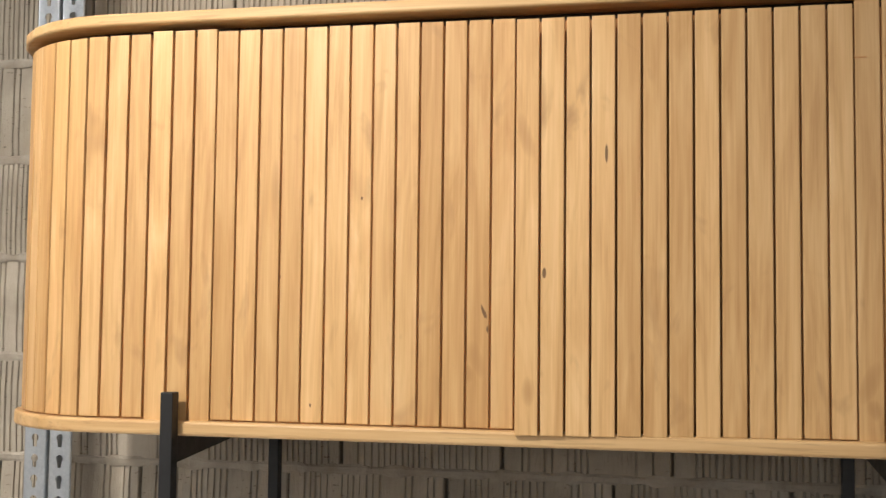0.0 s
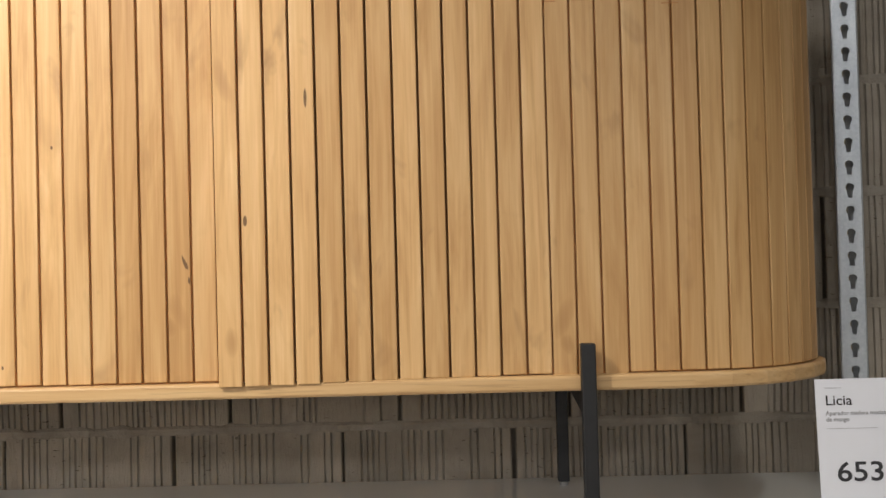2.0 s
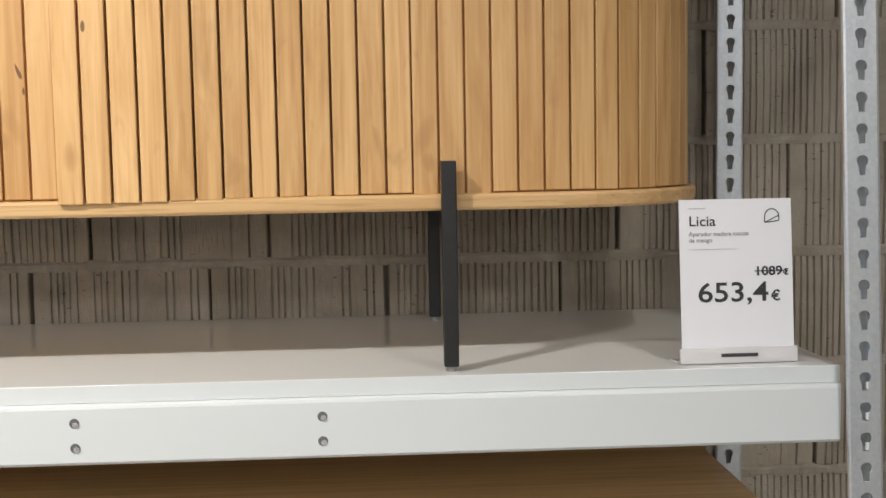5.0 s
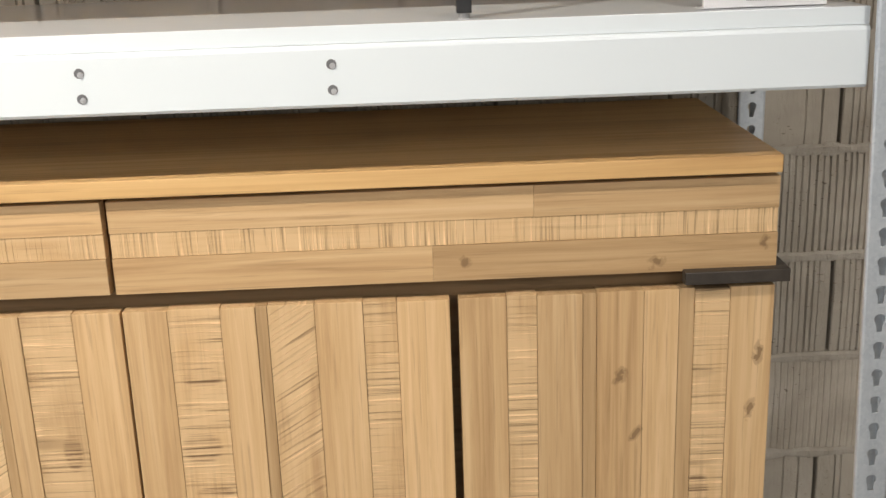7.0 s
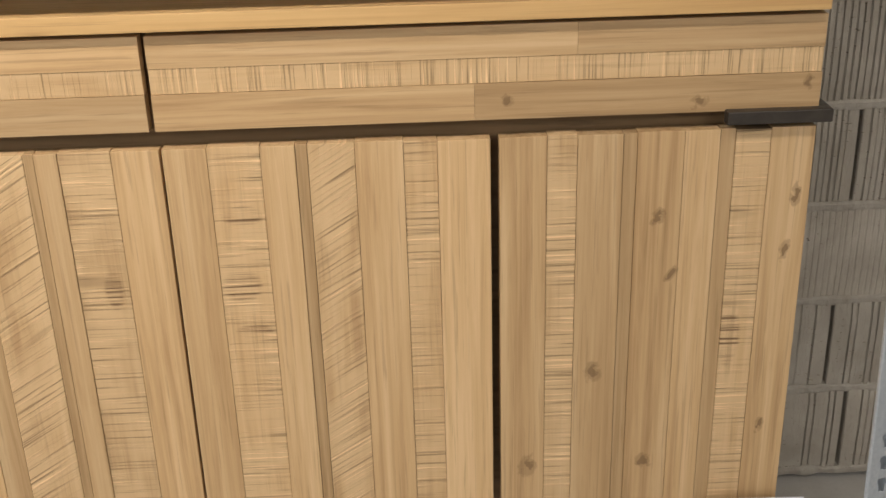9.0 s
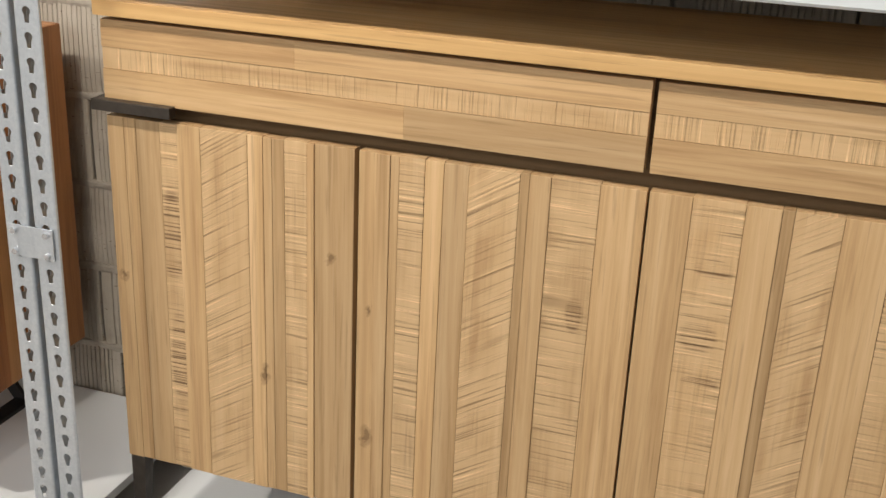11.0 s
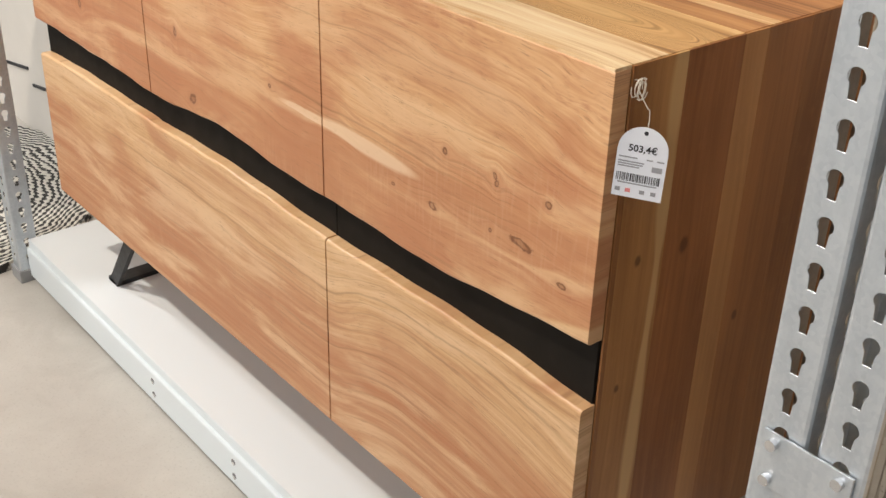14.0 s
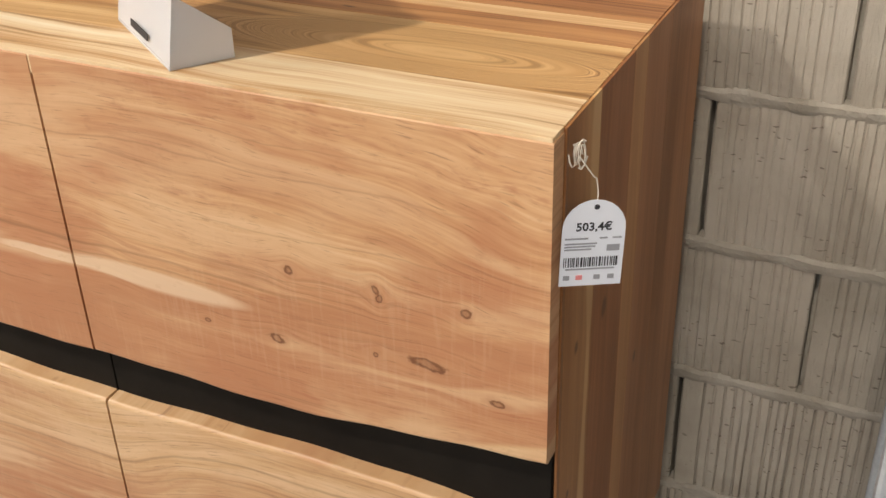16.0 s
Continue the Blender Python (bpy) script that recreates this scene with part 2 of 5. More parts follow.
def front_wood(name, lower, knots=(), pale=()):
    """Oiled acacia fronts: grain along x that parts round knots, arches in the lower boards, redder heartwood and cream sapwood."""
    n = Nodes(name)
    v = n.coords()
    p = n.xyz(v)
    x, z = p[0], p[2]
    bend = n.math("SUBTRACT", n.noise(n.vec("MULTIPLY", v, (1.9, 1.0, 4.0)), 1.0, 3, 0.5, 0.4), 0.5)
    if lower:
        rise = n.math("MULTIPLY", smooth(n, x, -2.02, -1.76), 0.050)
        dx = n.math("ADD", x, 1.785)
        arch = n.math("MULTIPLY", n.math("MULTIPLY", n.math("MULTIPLY", dx, dx), 0.40), n.math("MULTIPLY", smooth(n, x, -2.0, -1.90), n.math("SUBTRACT", 1.0, smooth(n, z, 0.47, 0.58))))
        a = n.math("ADD", n.math("SUBTRACT", z, rise), arch)
        a = n.math("ADD", a, n.math("MULTIPLY", bend, 0.036))
    else:
        curl = n.math("EXPONENT", n.math("MULTIPLY", n.math("ADD", n.math("POWER", n.math("DIVIDE", n.math("ADD", x, 1.47), 0.10), 2.0), n.math("POWER", n.math("DIVIDE", n.math("SUBTRACT", z, 0.85), 0.07), 2.0)), -1.0))
        a = n.math("ADD", n.math("ADD", z, n.math("MULTIPLY", bend, 0.085)), n.math("MULTIPLY", curl, 0.030))
        a = bent(n, x, z, a, knots)
    broad = n.noise(n.join(n.math("MULTIPLY", a, 16.0), n.math("MULTIPLY", x, 0.8), 1.0), 1.0, 3, 0.5, 0.2)
    streak = n.noise(n.join(n.math("MULTIPLY", a, 75.0), n.math("MULTIPLY", x, 1.5), 2.0), 1.0, 4, 0.62, 0.15)
    fine = n.noise(n.join(n.math("MULTIPLY", a, 420.0), n.math("MULTIPLY", x, 9.0), 3.0), 1.0, 3, 0.6)
    pore = n.noise(n.join(n.math("MULTIPLY", a, 640.0), n.math("MULTIPLY", x, 34.0), 4.0), 1.0, 2, 0.5)
    cloud = n.noise(n.vec("MULTIPLY", v, (4.5, 1.0, 7.0)), 1.0, 3, 0.55, 0.6)
    drift = n.noise(n.join(n.math("MULTIPLY", a, 11.0), n.math("MULTIPLY", x, 2.4), 8.0), 1.0, 4, 0.6, 0.7)
    f = n.math("ADD", n.math("ADD", n.math("MULTIPLY", broad, 0.26), n.math("MULTIPLY", streak, 0.40)), n.math("MULTIPLY", fine, 0.34))
    if lower:
        col = n.ramp(f, (0.33, (0.48, 0.255, 0.115)), (0.44, (0.60, 0.350, 0.170)), (0.53, (0.68, 0.435, 0.228)), (0.66, (0.80, 0.575, 0.350)))
        heart = n.math("ADD", n.math("SUBTRACT", n.math("SUBTRACT", 0.505, a), n.math("MULTIPLY", smooth(n, x, -2.0, -1.9), 0.06)), n.math("MULTIPLY", n.math("SUBTRACT", cloud, 0.5), 0.22))
        heart = n.math("MULTIPLY", smooth(n, heart, -0.04, 0.10), n.ramp(streak, (0.35, 0.95), (0.65, 0.55)))
        col = n.mix(heart, col, (0.46, 0.190, 0.085))
    else:
        col = n.ramp(f, (0.33, (0.44, 0.190, 0.080)), (0.44, (0.58, 0.298, 0.138)), (0.53, (0.665, 0.382, 0.190)), (0.66, (0.78, 0.530, 0.300)))
        col = n.mix(n.ramp(cloud, (0.44, 0.0), (0.62, 0.75)), col, (0.48, 0.195, 0.090))
        # the redder board below the sapwood seam
        seam = n.math("SUBTRACT", n.math("ADD", 0.745, n.math("MULTIPLY", n.math("SUBTRACT", streak, 0.5), 0.02)), z)
        seam = n.math("ADD", seam, n.math("MULTIPLY", smooth(n, x, -1.66, -1.42), 0.045))
        under = n.math("MULTIPLY", smooth(n, seam, 0.0, 0.006), n.ramp(broad, (0.36, 0.8), (0.62, 0.3)))
        col = n.mix(under, col, (0.47, 0.190, 0.088))
        smear = n.noise(n.join(n.math("MULTIPLY", a, 230.0), n.math("MULTIPLY", x, 24.0), 5.0), 1.0, 3, 0.65)
        zone = n.noise(n.vec("MULTIPLY", v, (3.4, 1.0, 7.0)), 1.0, 3, 0.6, 0.8)
        col = n.mix(n.math("MULTIPLY", n.ramp(smear, (0.52, 0.0), (0.64, 0.6)), n.ramp(zone, (0.46, 0.0), (0.60, 1.0))), col, (0.42, 0.155, 0.072))
        tip = n.math("MULTIPLY", smooth(n, n.math("ADD", n.math("SUBTRACT", z, 0.664), n.math("MULTIPLY", n.math("ADD", x, 1.50), -0.25)), 0.004, -0.004), smooth(n, x, -1.62, -1.52))
        col = n.mix(n.math("MULTIPLY", tip, 0.7), col, (0.78, 0.55, 0.31))
    col = n.mix(n.ramp(drift, (0.52, 0.0), (0.64, 0.7)), col, (0.75, 0.51, 0.30) if lower else (0.73, 0.47, 0.262))
    col = n.mix(n.ramp(drift, (0.36, 0.75), (0.48, 0.0)), col, (0.47, 0.205, 0.094))
    hair = n.noise(n.join(n.math("MULTIPLY", a, 190.0), n.math("MULTIPLY", x, 2.6), 6.0), 1.0, 3, 0.6, 0.1)
    col = n.mix(n.math("MULTIPLY", n.ramp(hair, (0.32, 0.55), (0.43, 0.0)), n.ramp(cloud, (0.42, 0.15), (0.58, 1.0))), col, (0.33, 0.145, 0.062))
    col = n.mix(n.ramp(pore, (0.28, 0.55), (0.38, 0.0)), col, (0.30, 0.135, 0.06))
    # long dark veins
    wob = n.math("MULTIPLY", n.math("SUBTRACT", n.noise(n.join(n.math("MULTIPLY", x, 9.0), 0.0, 7.0), 1.0, 3, 0.5), 0.5), 0.016)
    for level, half, dark, lo, hi in (((0.492, 0.0026, 0.55, -2.74, -1.40), (0.478, 0.0014, 0.3, -2.20, -1.40), (0.462, 0.0020, 0.32, -2.30, -1.45), (0.435, 0.0016, 0.28, -1.97, -1.40), (0.400, 0.0022, 0.4, -2.5, -1.40), (0.515, 0.0014, 0.35, -2.0, -1.40)) if lower else
                                      ((0.774, 0.0022, 0.6, -2.10, -1.60), (0.764, 0.0014, 0.5, -2.02, -1.66), (0.790, 0.0012, 0.35, -2.2, -1.5), (0.835, 0.0012, 0.4, -1.94, -1.45), (0.888, 0.0014, 0.4, -2.3, -1.45), (0.917, 0.0010, 0.35, -1.94, -1.55))):
        line = n.math("SUBTRACT", (a if lower else n.math("ADD", z, n.math("MULTIPLY", bend, 0.03))), level)
        off = n.math("DIVIDE", n.math("ABSOLUTE", n.math("ADD", line, wob)), half)
        ends = n.math("MULTIPLY", smooth(n, x, lo, lo + 0.1), n.math("SUBTRACT", 1.0, smooth(n, x, hi - 0.15, hi)))
        depth = n.math("MULTIPLY", n.math("MULTIPLY", n.ramp(off, (0.15, 1.0), (1.0, 0.0)), n.math("MULTIPLY", ends, dark)), n.ramp(cloud, (0.35, 0.5), (0.6, 1.0)))
        col = n.mix(depth, col, (0.27, 0.125, 0.05))
    if pale:
        wz = n.vec("ADD", v, n.join(0.0, 0.0, n.math("MULTIPLY", n.math("SUBTRACT", streak, 0.5), 0.014)))
        col = n.mix(n.ramp(spots(n, wz, pale), (0.05, 0.0), (0.50, 0.75)), col, (0.80, 0.58, 0.38))
    rag = n.noise(v, 110.0, 4, 0.65)
    if knots:
        col = ring_knots(n, x, z, col, knots, rag)
    # faint planer chatter across the grain
    chat = n.noise(n.join(n.math("MULTIPLY", x, 210.0), n.math("MULTIPLY", z, 16.0), 9.0), 1.0, 2, 0.5)
    patch = n.noise(n.vec("MULTIPLY", v, (3.0, 1.0, 5.0)), 1.0, 2)
    col = n.mix(n.math("MULTIPLY", n.ramp(chat, (0.52, 0.0), (0.68, 0.12)), n.ramp(patch, (0.5, 0.0), (0.6, 1.0))), col, (0.76, 0.52, 0.33))
    rub = n.noise(n.vec("MULTIPLY", v, (60.0, 60.0, 120.0)), 1.0, 4, 0.7)
    col = n.mix(n.ramp(rub, (0.27, 0.28), (0.42, 0.0)), col, (0.36, 0.155, 0.07))
    n.bump(n.math("ADD", fine, n.math("MULTIPLY", streak, 0.6)), 0.12, 0.001)
    return n.finish(col, n.ramp(streak, (0.3, 0.46), (0.7, 0.34)), 0.0, 0.45)


def top_wood(name, light, mid, dark, shift, oval=None):
    """Oiled top boards along x with long streaks, and an oval arch figure where one is given."""
    n = Nodes(name)
    v = n.coords()
    p = n.xyz(v)
    x, y = p[0], n.math("ADD", p[1], shift)
    bend = n.math("SUBTRACT", n.noise(n.join(n.math("MULTIPLY", x, 2.2), n.math("MULTIPLY", y, 6.0), shift), 1.0, 3, 0.5), 0.5)
    a = n.math("ADD", y, n.math("MULTIPLY", bend, 0.05))
    if oval:
        dx, dy = n.math("DIVIDE", n.math("SUBTRACT", x, oval[0]), 0.16), n.math("DIVIDE", n.math("SUBTRACT", p[1], oval[1]), 0.034)
        ring = n.math("SQRT", n.math("ADD", n.math("MULTIPLY", dx, dx), n.math("MULTIPLY", dy, dy)))
        near = n.math("SUBTRACT", 1.0, smooth(n, ring, 0.8, 1.5))
        a = n.math("ADD", n.math("MULTIPLY", a, n.math("SUBTRACT", 1.0, near)), n.math("MULTIPLY", n.math("MULTIPLY", ring, 0.035), near))
    broad = n.noise(n.join(n.math("MULTIPLY", a, 24.0), n.math("MULTIPLY", x, 0.9), shift), 1.0, 3, 0.5)
    streak = n.noise(n.join(n.math("MULTIPLY", a, 90.0), n.math("MULTIPLY", x, 1.6), shift), 1.0, 4, 0.6)
    fine = n.noise(n.join(n.math("MULTIPLY", a, 460.0), n.math("MULTIPLY", x, 8.0), shift), 1.0, 3, 0.6)
    f = n.math("ADD", n.math("ADD", n.math("MULTIPLY", broad, 0.45), n.math("MULTIPLY", streak, 0.35)), n.math("MULTIPLY", fine, 0.2))
    col = n.ramp(f, (0.40, dark), (0.49, mid), (0.58, light))
    col = n.mix(n.ramp(streak, (0.32, 0.7), (0.42, 0.0)), col, tuple(q * 0.55 for q in dark))
    fleck = n.noise(n.join(n.math("MULTIPLY", p[1], 60.0), n.math("MULTIPLY", x, 14.0), shift), 1.0, 2, 0.5)
    col = n.mix(n.ramp(fleck, (0.72, 0.0), (0.77, 0.8)), col, tuple(q * 0.3 for q in dark))
    n.bump(fine, 0.1, 0.001)
    return n.finish(col, n.ramp(streak, (0.3, 0.44), (0.7, 0.32)), 0.0, 0.45)


SIDE_KNOTS = [(1.81, 0.735, 0.009), (1.735, 0.74, 0.006), (1.725, 0.58, 0.005), (1.93, 0.60, 0.006)]


def side_wood(name, light, dark, sap=None, shift=0.0):
    """Oiled upright boards: soft brown streaks, with a wandering pale sapwood strip at y = sap."""
    n = Nodes(name)
    p = n.xyz(n.coords())
    y, z = n.math("ADD", p[1], shift), p[2]
    sway = n.noise(n.join(n.math("MULTIPLY", y, 3.0), n.math("MULTIPLY", z, 2.4), p[0]), 1.0, 3, 0.5)
    y2 = n.math("ADD", y, n.math("MULTIPLY", sway, 0.03))
    broad = n.noise(n.join(n.math("MULTIPLY", y2, 15.0), n.math("MULTIPLY", z, 1.1), p[0]), 1.0, 3, 0.5, 0.4)
    fine = n.noise(n.join(n.math("MULTIPLY", y2, 190.0), n.math("MULTIPLY", z, 4.0), p[0]), 1.0, 4, 0.6)
    rub = n.noise(n.join(n.math("MULTIPLY", y, 60.0), n.math("MULTIPLY", z, 30.0), p[0]), 1.0, 4, 0.65)
    f = n.math("ADD", n.math("MULTIPLY", broad, 0.68), n.math("MULTIPLY", fine, 0.32))
    col = n.ramp(f, (0.38, dark), (0.60, light))
    col = n.mix(n.ramp(rub, (0.52, 0.0), (0.75, 0.2)), col, tuple(min(1.0, q * 1.25) for q in light))
    if sap:
        wide = n.math("MULTIPLY", n.ramp(n.noise(n.join(0.0, n.math("MULTIPLY", z, 3.6), 4.0), 1.0, 2, 0.5), (0.35, 0.35), (0.62, 1.0)), 0.017)
        off = n.math("ABSOLUTE", n.math("ADD", n.math("SUBTRACT", p[1], sap), n.math("MULTIPLY", n.math("SUBTRACT", sway, 0.5), 0.03)))
        col = n.mix(n.math("MULTIPLY", n.ramp(n.math("DIVIDE", off, wide), (0.55, 1.0), (1.0, 0.0)), 0.8), col, (0.68, 0.44, 0.20))
    for ky, kz, ka in SIDE_KNOTS:
        dy, dz = n.math("DIVIDE", n.math("SUBTRACT", p[1], ky), ka), n.math("DIVIDE", n.math("SUBTRACT", z, kz), ka * 1.5)
        far = n.math("ADD", n.math("ADD", n.math("MULTIPLY", dy, dy), n.math("MULTIPLY", dz, dz)), n.math("MULTIPLY", n.math("SUBTRACT", rub, 0.5), 0.9))
        col = n.mix(n.ramp(far, (0.25, 0.8), (0.6, 0.3), (1.0, 0.0)), col, (0.12, 0.045, 0.016))
    n.bump(fine, 0.1, 0.001)
    return n.finish(col, n.ramp(broad, (0.3, 0.46), (0.7, 0.36)), 0.0, 0.4)


def block_clay():
    n = Nodes("painted_clay_block")
    v, r = n.coords(), n.chance()
    o = n.vec("ADD", v, n.join(n.math("MULTIPLY", r, 13.0), 0.0, n.math("MULTIPLY", r, 29.0)))
    big = n.noise(o, 7.0, 4, 0.6, 0.5)
    rib = n.noise(n.vec("MULTIPLY", o, (150.0, 100.0, 22.0)), 1.0, 4, 0.6, 0.6)
    grit = n.noise(o, 240.0, 3, 0.6)
    col = n.ramp(big, (0.3, (0.33, 0.29, 0.235)), (0.55, (0.42, 0.375, 0.31)), (0.75, (0.49, 0.445, 0.375)))
    tone = n.ramp(n.math("FRACT", n.math("MULTIPLY", r, 5.9)), (0.0, 0.88), (1.0, 1.05))
    col = n.mix(1.0, col, tone, "MULTIPLY")
    chip = n.noise(n.vec("MULTIPLY", o, (75.0, 60.0, 210.0)), 1.0, 1, 0.5)
    zone = n.noise(o, 5.0, 2)
    nick = n.math("MULTIPLY", n.ramp(chip, (0.28, 1.0), (0.32, 0.0)), n.ramp(zone, (0.46, 0.0), (0.53, 1.0)))
    col = n.mix(n.math("MULTIPLY", nick, 0.8), col, (0.17, 0.14, 0.11))
    n.bump(n.math("SUBTRACT", n.math("ADD", n.math("MULTIPLY", rib, 0.9), n.math("MULTIPLY", grit, 0.35)), n.math("MULTIPLY", nick, 0.7)), 0.7, 0.004)
    return n.finish(col, 0.82, 0.0, 0.25)


def mortar_mat():
    n = Nodes("painted_mortar")
    v = n.coords()
    big, grit = n.noise(v, 14.0, 5, 0.65, 0.6), n.noise(v, 130.0, 4, 0.65)
    n.bump(n.math("ADD", big, n.math("MULTIPLY", grit, 0.5)), 0.9, 0.006)
    return n.finish(n.ramp(big, (0.3, (0.31, 0.275, 0.225)), (0.7, (0.45, 0.41, 0.35))), 0.88, 0.0, 0.2)


def concrete():
    n = Nodes("polished_concrete")
    v = n.coords()
    big, mid, fine = n.noise(v, 1.1, 5, 0.6, 0.8), n.noise(v, 5.5, 5, 0.65, 0.5), n.noise(v, 190.0, 3, 0.6)
    f = n.math("ADD", n.math("MULTIPLY", big, 0.5), n.math("MULTIPLY", mid, 0.5))
    col = n.ramp(f, (0.33, (0.37, 0.345, 0.305)), (0.5, (0.48, 0.455, 0.415)), (0.68, (0.56, 0.535, 0.49)))
    col = n.mix(n.ramp(fine, (0.3, 0.22), (0.45, 0.0)), col, (0.25, 0.225, 0.19))
    n.bump(n.math("ADD", mid, n.math("MULTIPLY", fine, 0.3)), 0.08, 0.002)
    return n.finish(col, n.ramp(mid, (0.3, 0.32), (0.7, 0.5)), 0.0, 0.45)


def galvanised():
    n = Nodes("galvanised_steel")
    v = n.coords()
    k = n.t.nodes.new("ShaderNodeTexVoronoi")
    n.put(k.inputs["Vector"], v)
    k.inputs["Scale"].default_value = 220.0
    cloud = n.noise(n.vec("MULTIPLY", v, (30.0, 30.0, 6.0)), 1.0, 4, 0.6)
    scratch = n.noise(n.vec("MULTIPLY", v, (400.0, 400.0, 6.0)), 1.0, 2)
    col = n.mix(0.14, n.ramp(cloud, (0.3, (0.54, 0.585, 0.63)), (0.7, (0.68, 0.725, 0.77))), n.xyz(k.outputs["Color"])[0], "SOFT_LIGHT")
    n.bump(scratch, 0.06, 0.0005)
    return n.finish(col, n.ramp(cloud, (0.3, 0.48), (0.7, 0.35)), 0.76, 0.5)


def plain(name, colour, rough=0.5, metal=0.0, spec=0.5, vary=0.06, scale=30.0, relief=0.05, wear=0.06):
    n = Nodes(name)
    v = n.coords()
    f = n.noise(v, scale, 4, 0.6, 0.3)
    g = n.noise(v, scale * 9, 3, 0.6)
    col = n.ramp(f, (0.3, tuple(c * (1 - vary) for c in colour)), (0.7, tuple(min(1, c * (1 + vary)) for c in colour)))
    n.bump(g, relief, 0.0008)
    return n.finish(col, n.ramp(f, (0.3, min(1, rough + wear)), (0.7, max(0.02, rough - wear))), metal, spec)


def acrylic():
    n = Nodes("frosted_acrylic")
    n.b.inputs["Transmission Weight"].default_value = 0.45
    n.b.inputs["IOR"].default_value = 1.3
    return n.finish((0.97, 0.97, 0.98), 0.25)


def rug_mat():
    n = Nodes("braided_jute")
    v = n.coords()
    wob = n.noise(v, 5.0, 3, 0.5)
    p = n.xyz(v)
    cx = n.math("MULTIPLY", n.math("SUBTRACT", wob, 0.5), 0.16)
    r = n.math("ADD", n.vec("LENGTH", n.join(p[0], p[1], 0.0)), cx)
    ang = n.math("ARCTAN2", p[1], p[0])
    ring = n.math("SINE", n.math("ADD", n.math("MULTIPLY", r, 370.0), n.math("MULTIPLY", ang, 1.0)))
    cell = n.math("SINE", n.math("ADD", n.math("MULTIPLY", ang, 120.0), n.math("MULTIPLY", r, 190.0)))
    f = n.math("ADD", n.math("MULTIPLY", ring, 0.6), n.math("MULTIPLY", cell, 0.4))
    g = n.noise(v, 120.0, 3)
    f = n.math("ADD", f, n.math("MULTIPLY", n.math("SUBTRACT", g, 0.5), 0.8))
    col = n.ramp(n.math("ADD", n.math("MULTIPLY", f, 0.5), 0.5), (0.42, (0.06, 0.058, 0.055)), (0.56, (0.68, 0.66, 0.60)))
    n.bump(f, 0.6, 0.004)
    return n.finish(col, 0.9, 0.0, 0.2)


M_SLAT, M_EDGE = slat_wood(), edge_wood()
# Near black stands for the shade in the gap below the oval top.
M_NECK = plain("gap_shade_black", (0.02, 0.013, 0.008), 0.7, 0, 0.3, 0.1, 12)
M_INNER = plain("dark_inner_wood", (0.50, 0.240, 0.088), 0.6, 0, 0.3, 0.2, 12)
S_KNOTS = [(0.310, 0.986, 0.012, 0.008, 0), (0.565, 0.975, 0.014, 0.009, 0), (0.519, 0.812, 0.012, 0.012, 0), (0.339, 0.409, 0.014, 0.022, 0),
           (0.516, 0.411, 0.010, 0.016, 45), (0.541, 0.724, 0.014, 0.007, 60), (0.700, 0.754, 0.007, 0.016, 0), (0.709, 0.839, 0.009, 0.020, 0),
           (0.435, 0.571, 0.015, 0.022, 0), (-1.002, 0.660, 0.010, 0.014, 0), (-0.740, 0.532, 0.009, 0.022, 0), (-0.625, 0.755, 0.008, 0.010, 0),
           (-0.560, 0.457, 0.012, 0.024, 0), (-0.482, 0.648, 0.005, 0.012, 0), (-0.560, 0.679, 0.006, 0.010, 0), (0.710, 0.996, 0.006, 0.014, 0), (0.690, 0.47, 0.007, 0.014, 0)]
S_BURNS = [(-0.052, 0.836, 0.030, 0.016, 0), (-0.062, 0.732, 0.030, 0.028, 0), (-0.050, 0.66, 0.03, 0.012, 0), (-0.240, 0.733, 0.014, 0.034, 0),
           (-0.904, 0.74, 0.02, 0.10, 0), (-0.899, 0.52, 0.02, 0.10, 0), (0.165, 0.80, 0.008, 0.10, 0), (0.630, 0.62, 0.02, 0.05, 0)]
P_LIGHT, P_MID, P_DARK = (0.685, 0.478, 0.264), (0.572, 0.376, 0.187), (0.385, 0.228, 0.102)
M_PLANK = plank_wood("acacia_plank", "z", P_LIGHT, P_MID, P_DARK, 80, 2.2, 0.24, 0.52, None, 0.45, 0.0, S_KNOTS)
M_SAWN = plank_wood("acacia_sawn_plank", "z", P_LIGHT, P_MID, P_DARK, 60, 2.0, 0.16, 0.6, "cross", 1.0, 0.0, (), S_BURNS)
M_SLANT = plank_wood("acacia_slant_sawn_plank", "z", P_LIGHT, P_MID, P_DARK, 60, 2.0, 0.14, 0.6, "slant", 0.95, 0.0, S_KNOTS)
M_PLANK_X = plank_wood("acacia_rail_plank", "x", P_LIGHT, P_MID, P_DARK, 70, 2.2, 0.24, 0.5, None, 0.45, 0.0, S_KNOTS)
M_SAWN_X = plank_wood("acacia_sawn_rail", "x", P_LIGHT, P_MID, P_DARK, 60, 2.0, 0.12, 0.58, "cross", 0.95)
M_TOP = plank_wood("laminated_acacia_top", "x", (0.70, 0.460, 0.205), (0.59, 0.362, 0.150), (0.41, 0.225, 0.082), 60, 1.5, 0.10, 0.38, None, 0.12, 0.25)
# Same acacia, darkened in both colours to carry the shade behind the fronts.
M_RECESS_SHADE = plank_wood("acacia_recess_shade", "x", (0.27, 0.165, 0.078), (0.22, 0.13, 0.058), (0.15, 0.085, 0.036), 50, 2, 0.05)
M_CARCASS = plank_wood("acacia_carcass_shade", "z", (0.30, 0.19, 0.09), (0.235, 0.14, 0.062), (0.15, 0.088, 0.038), 40, 2, 0.05)
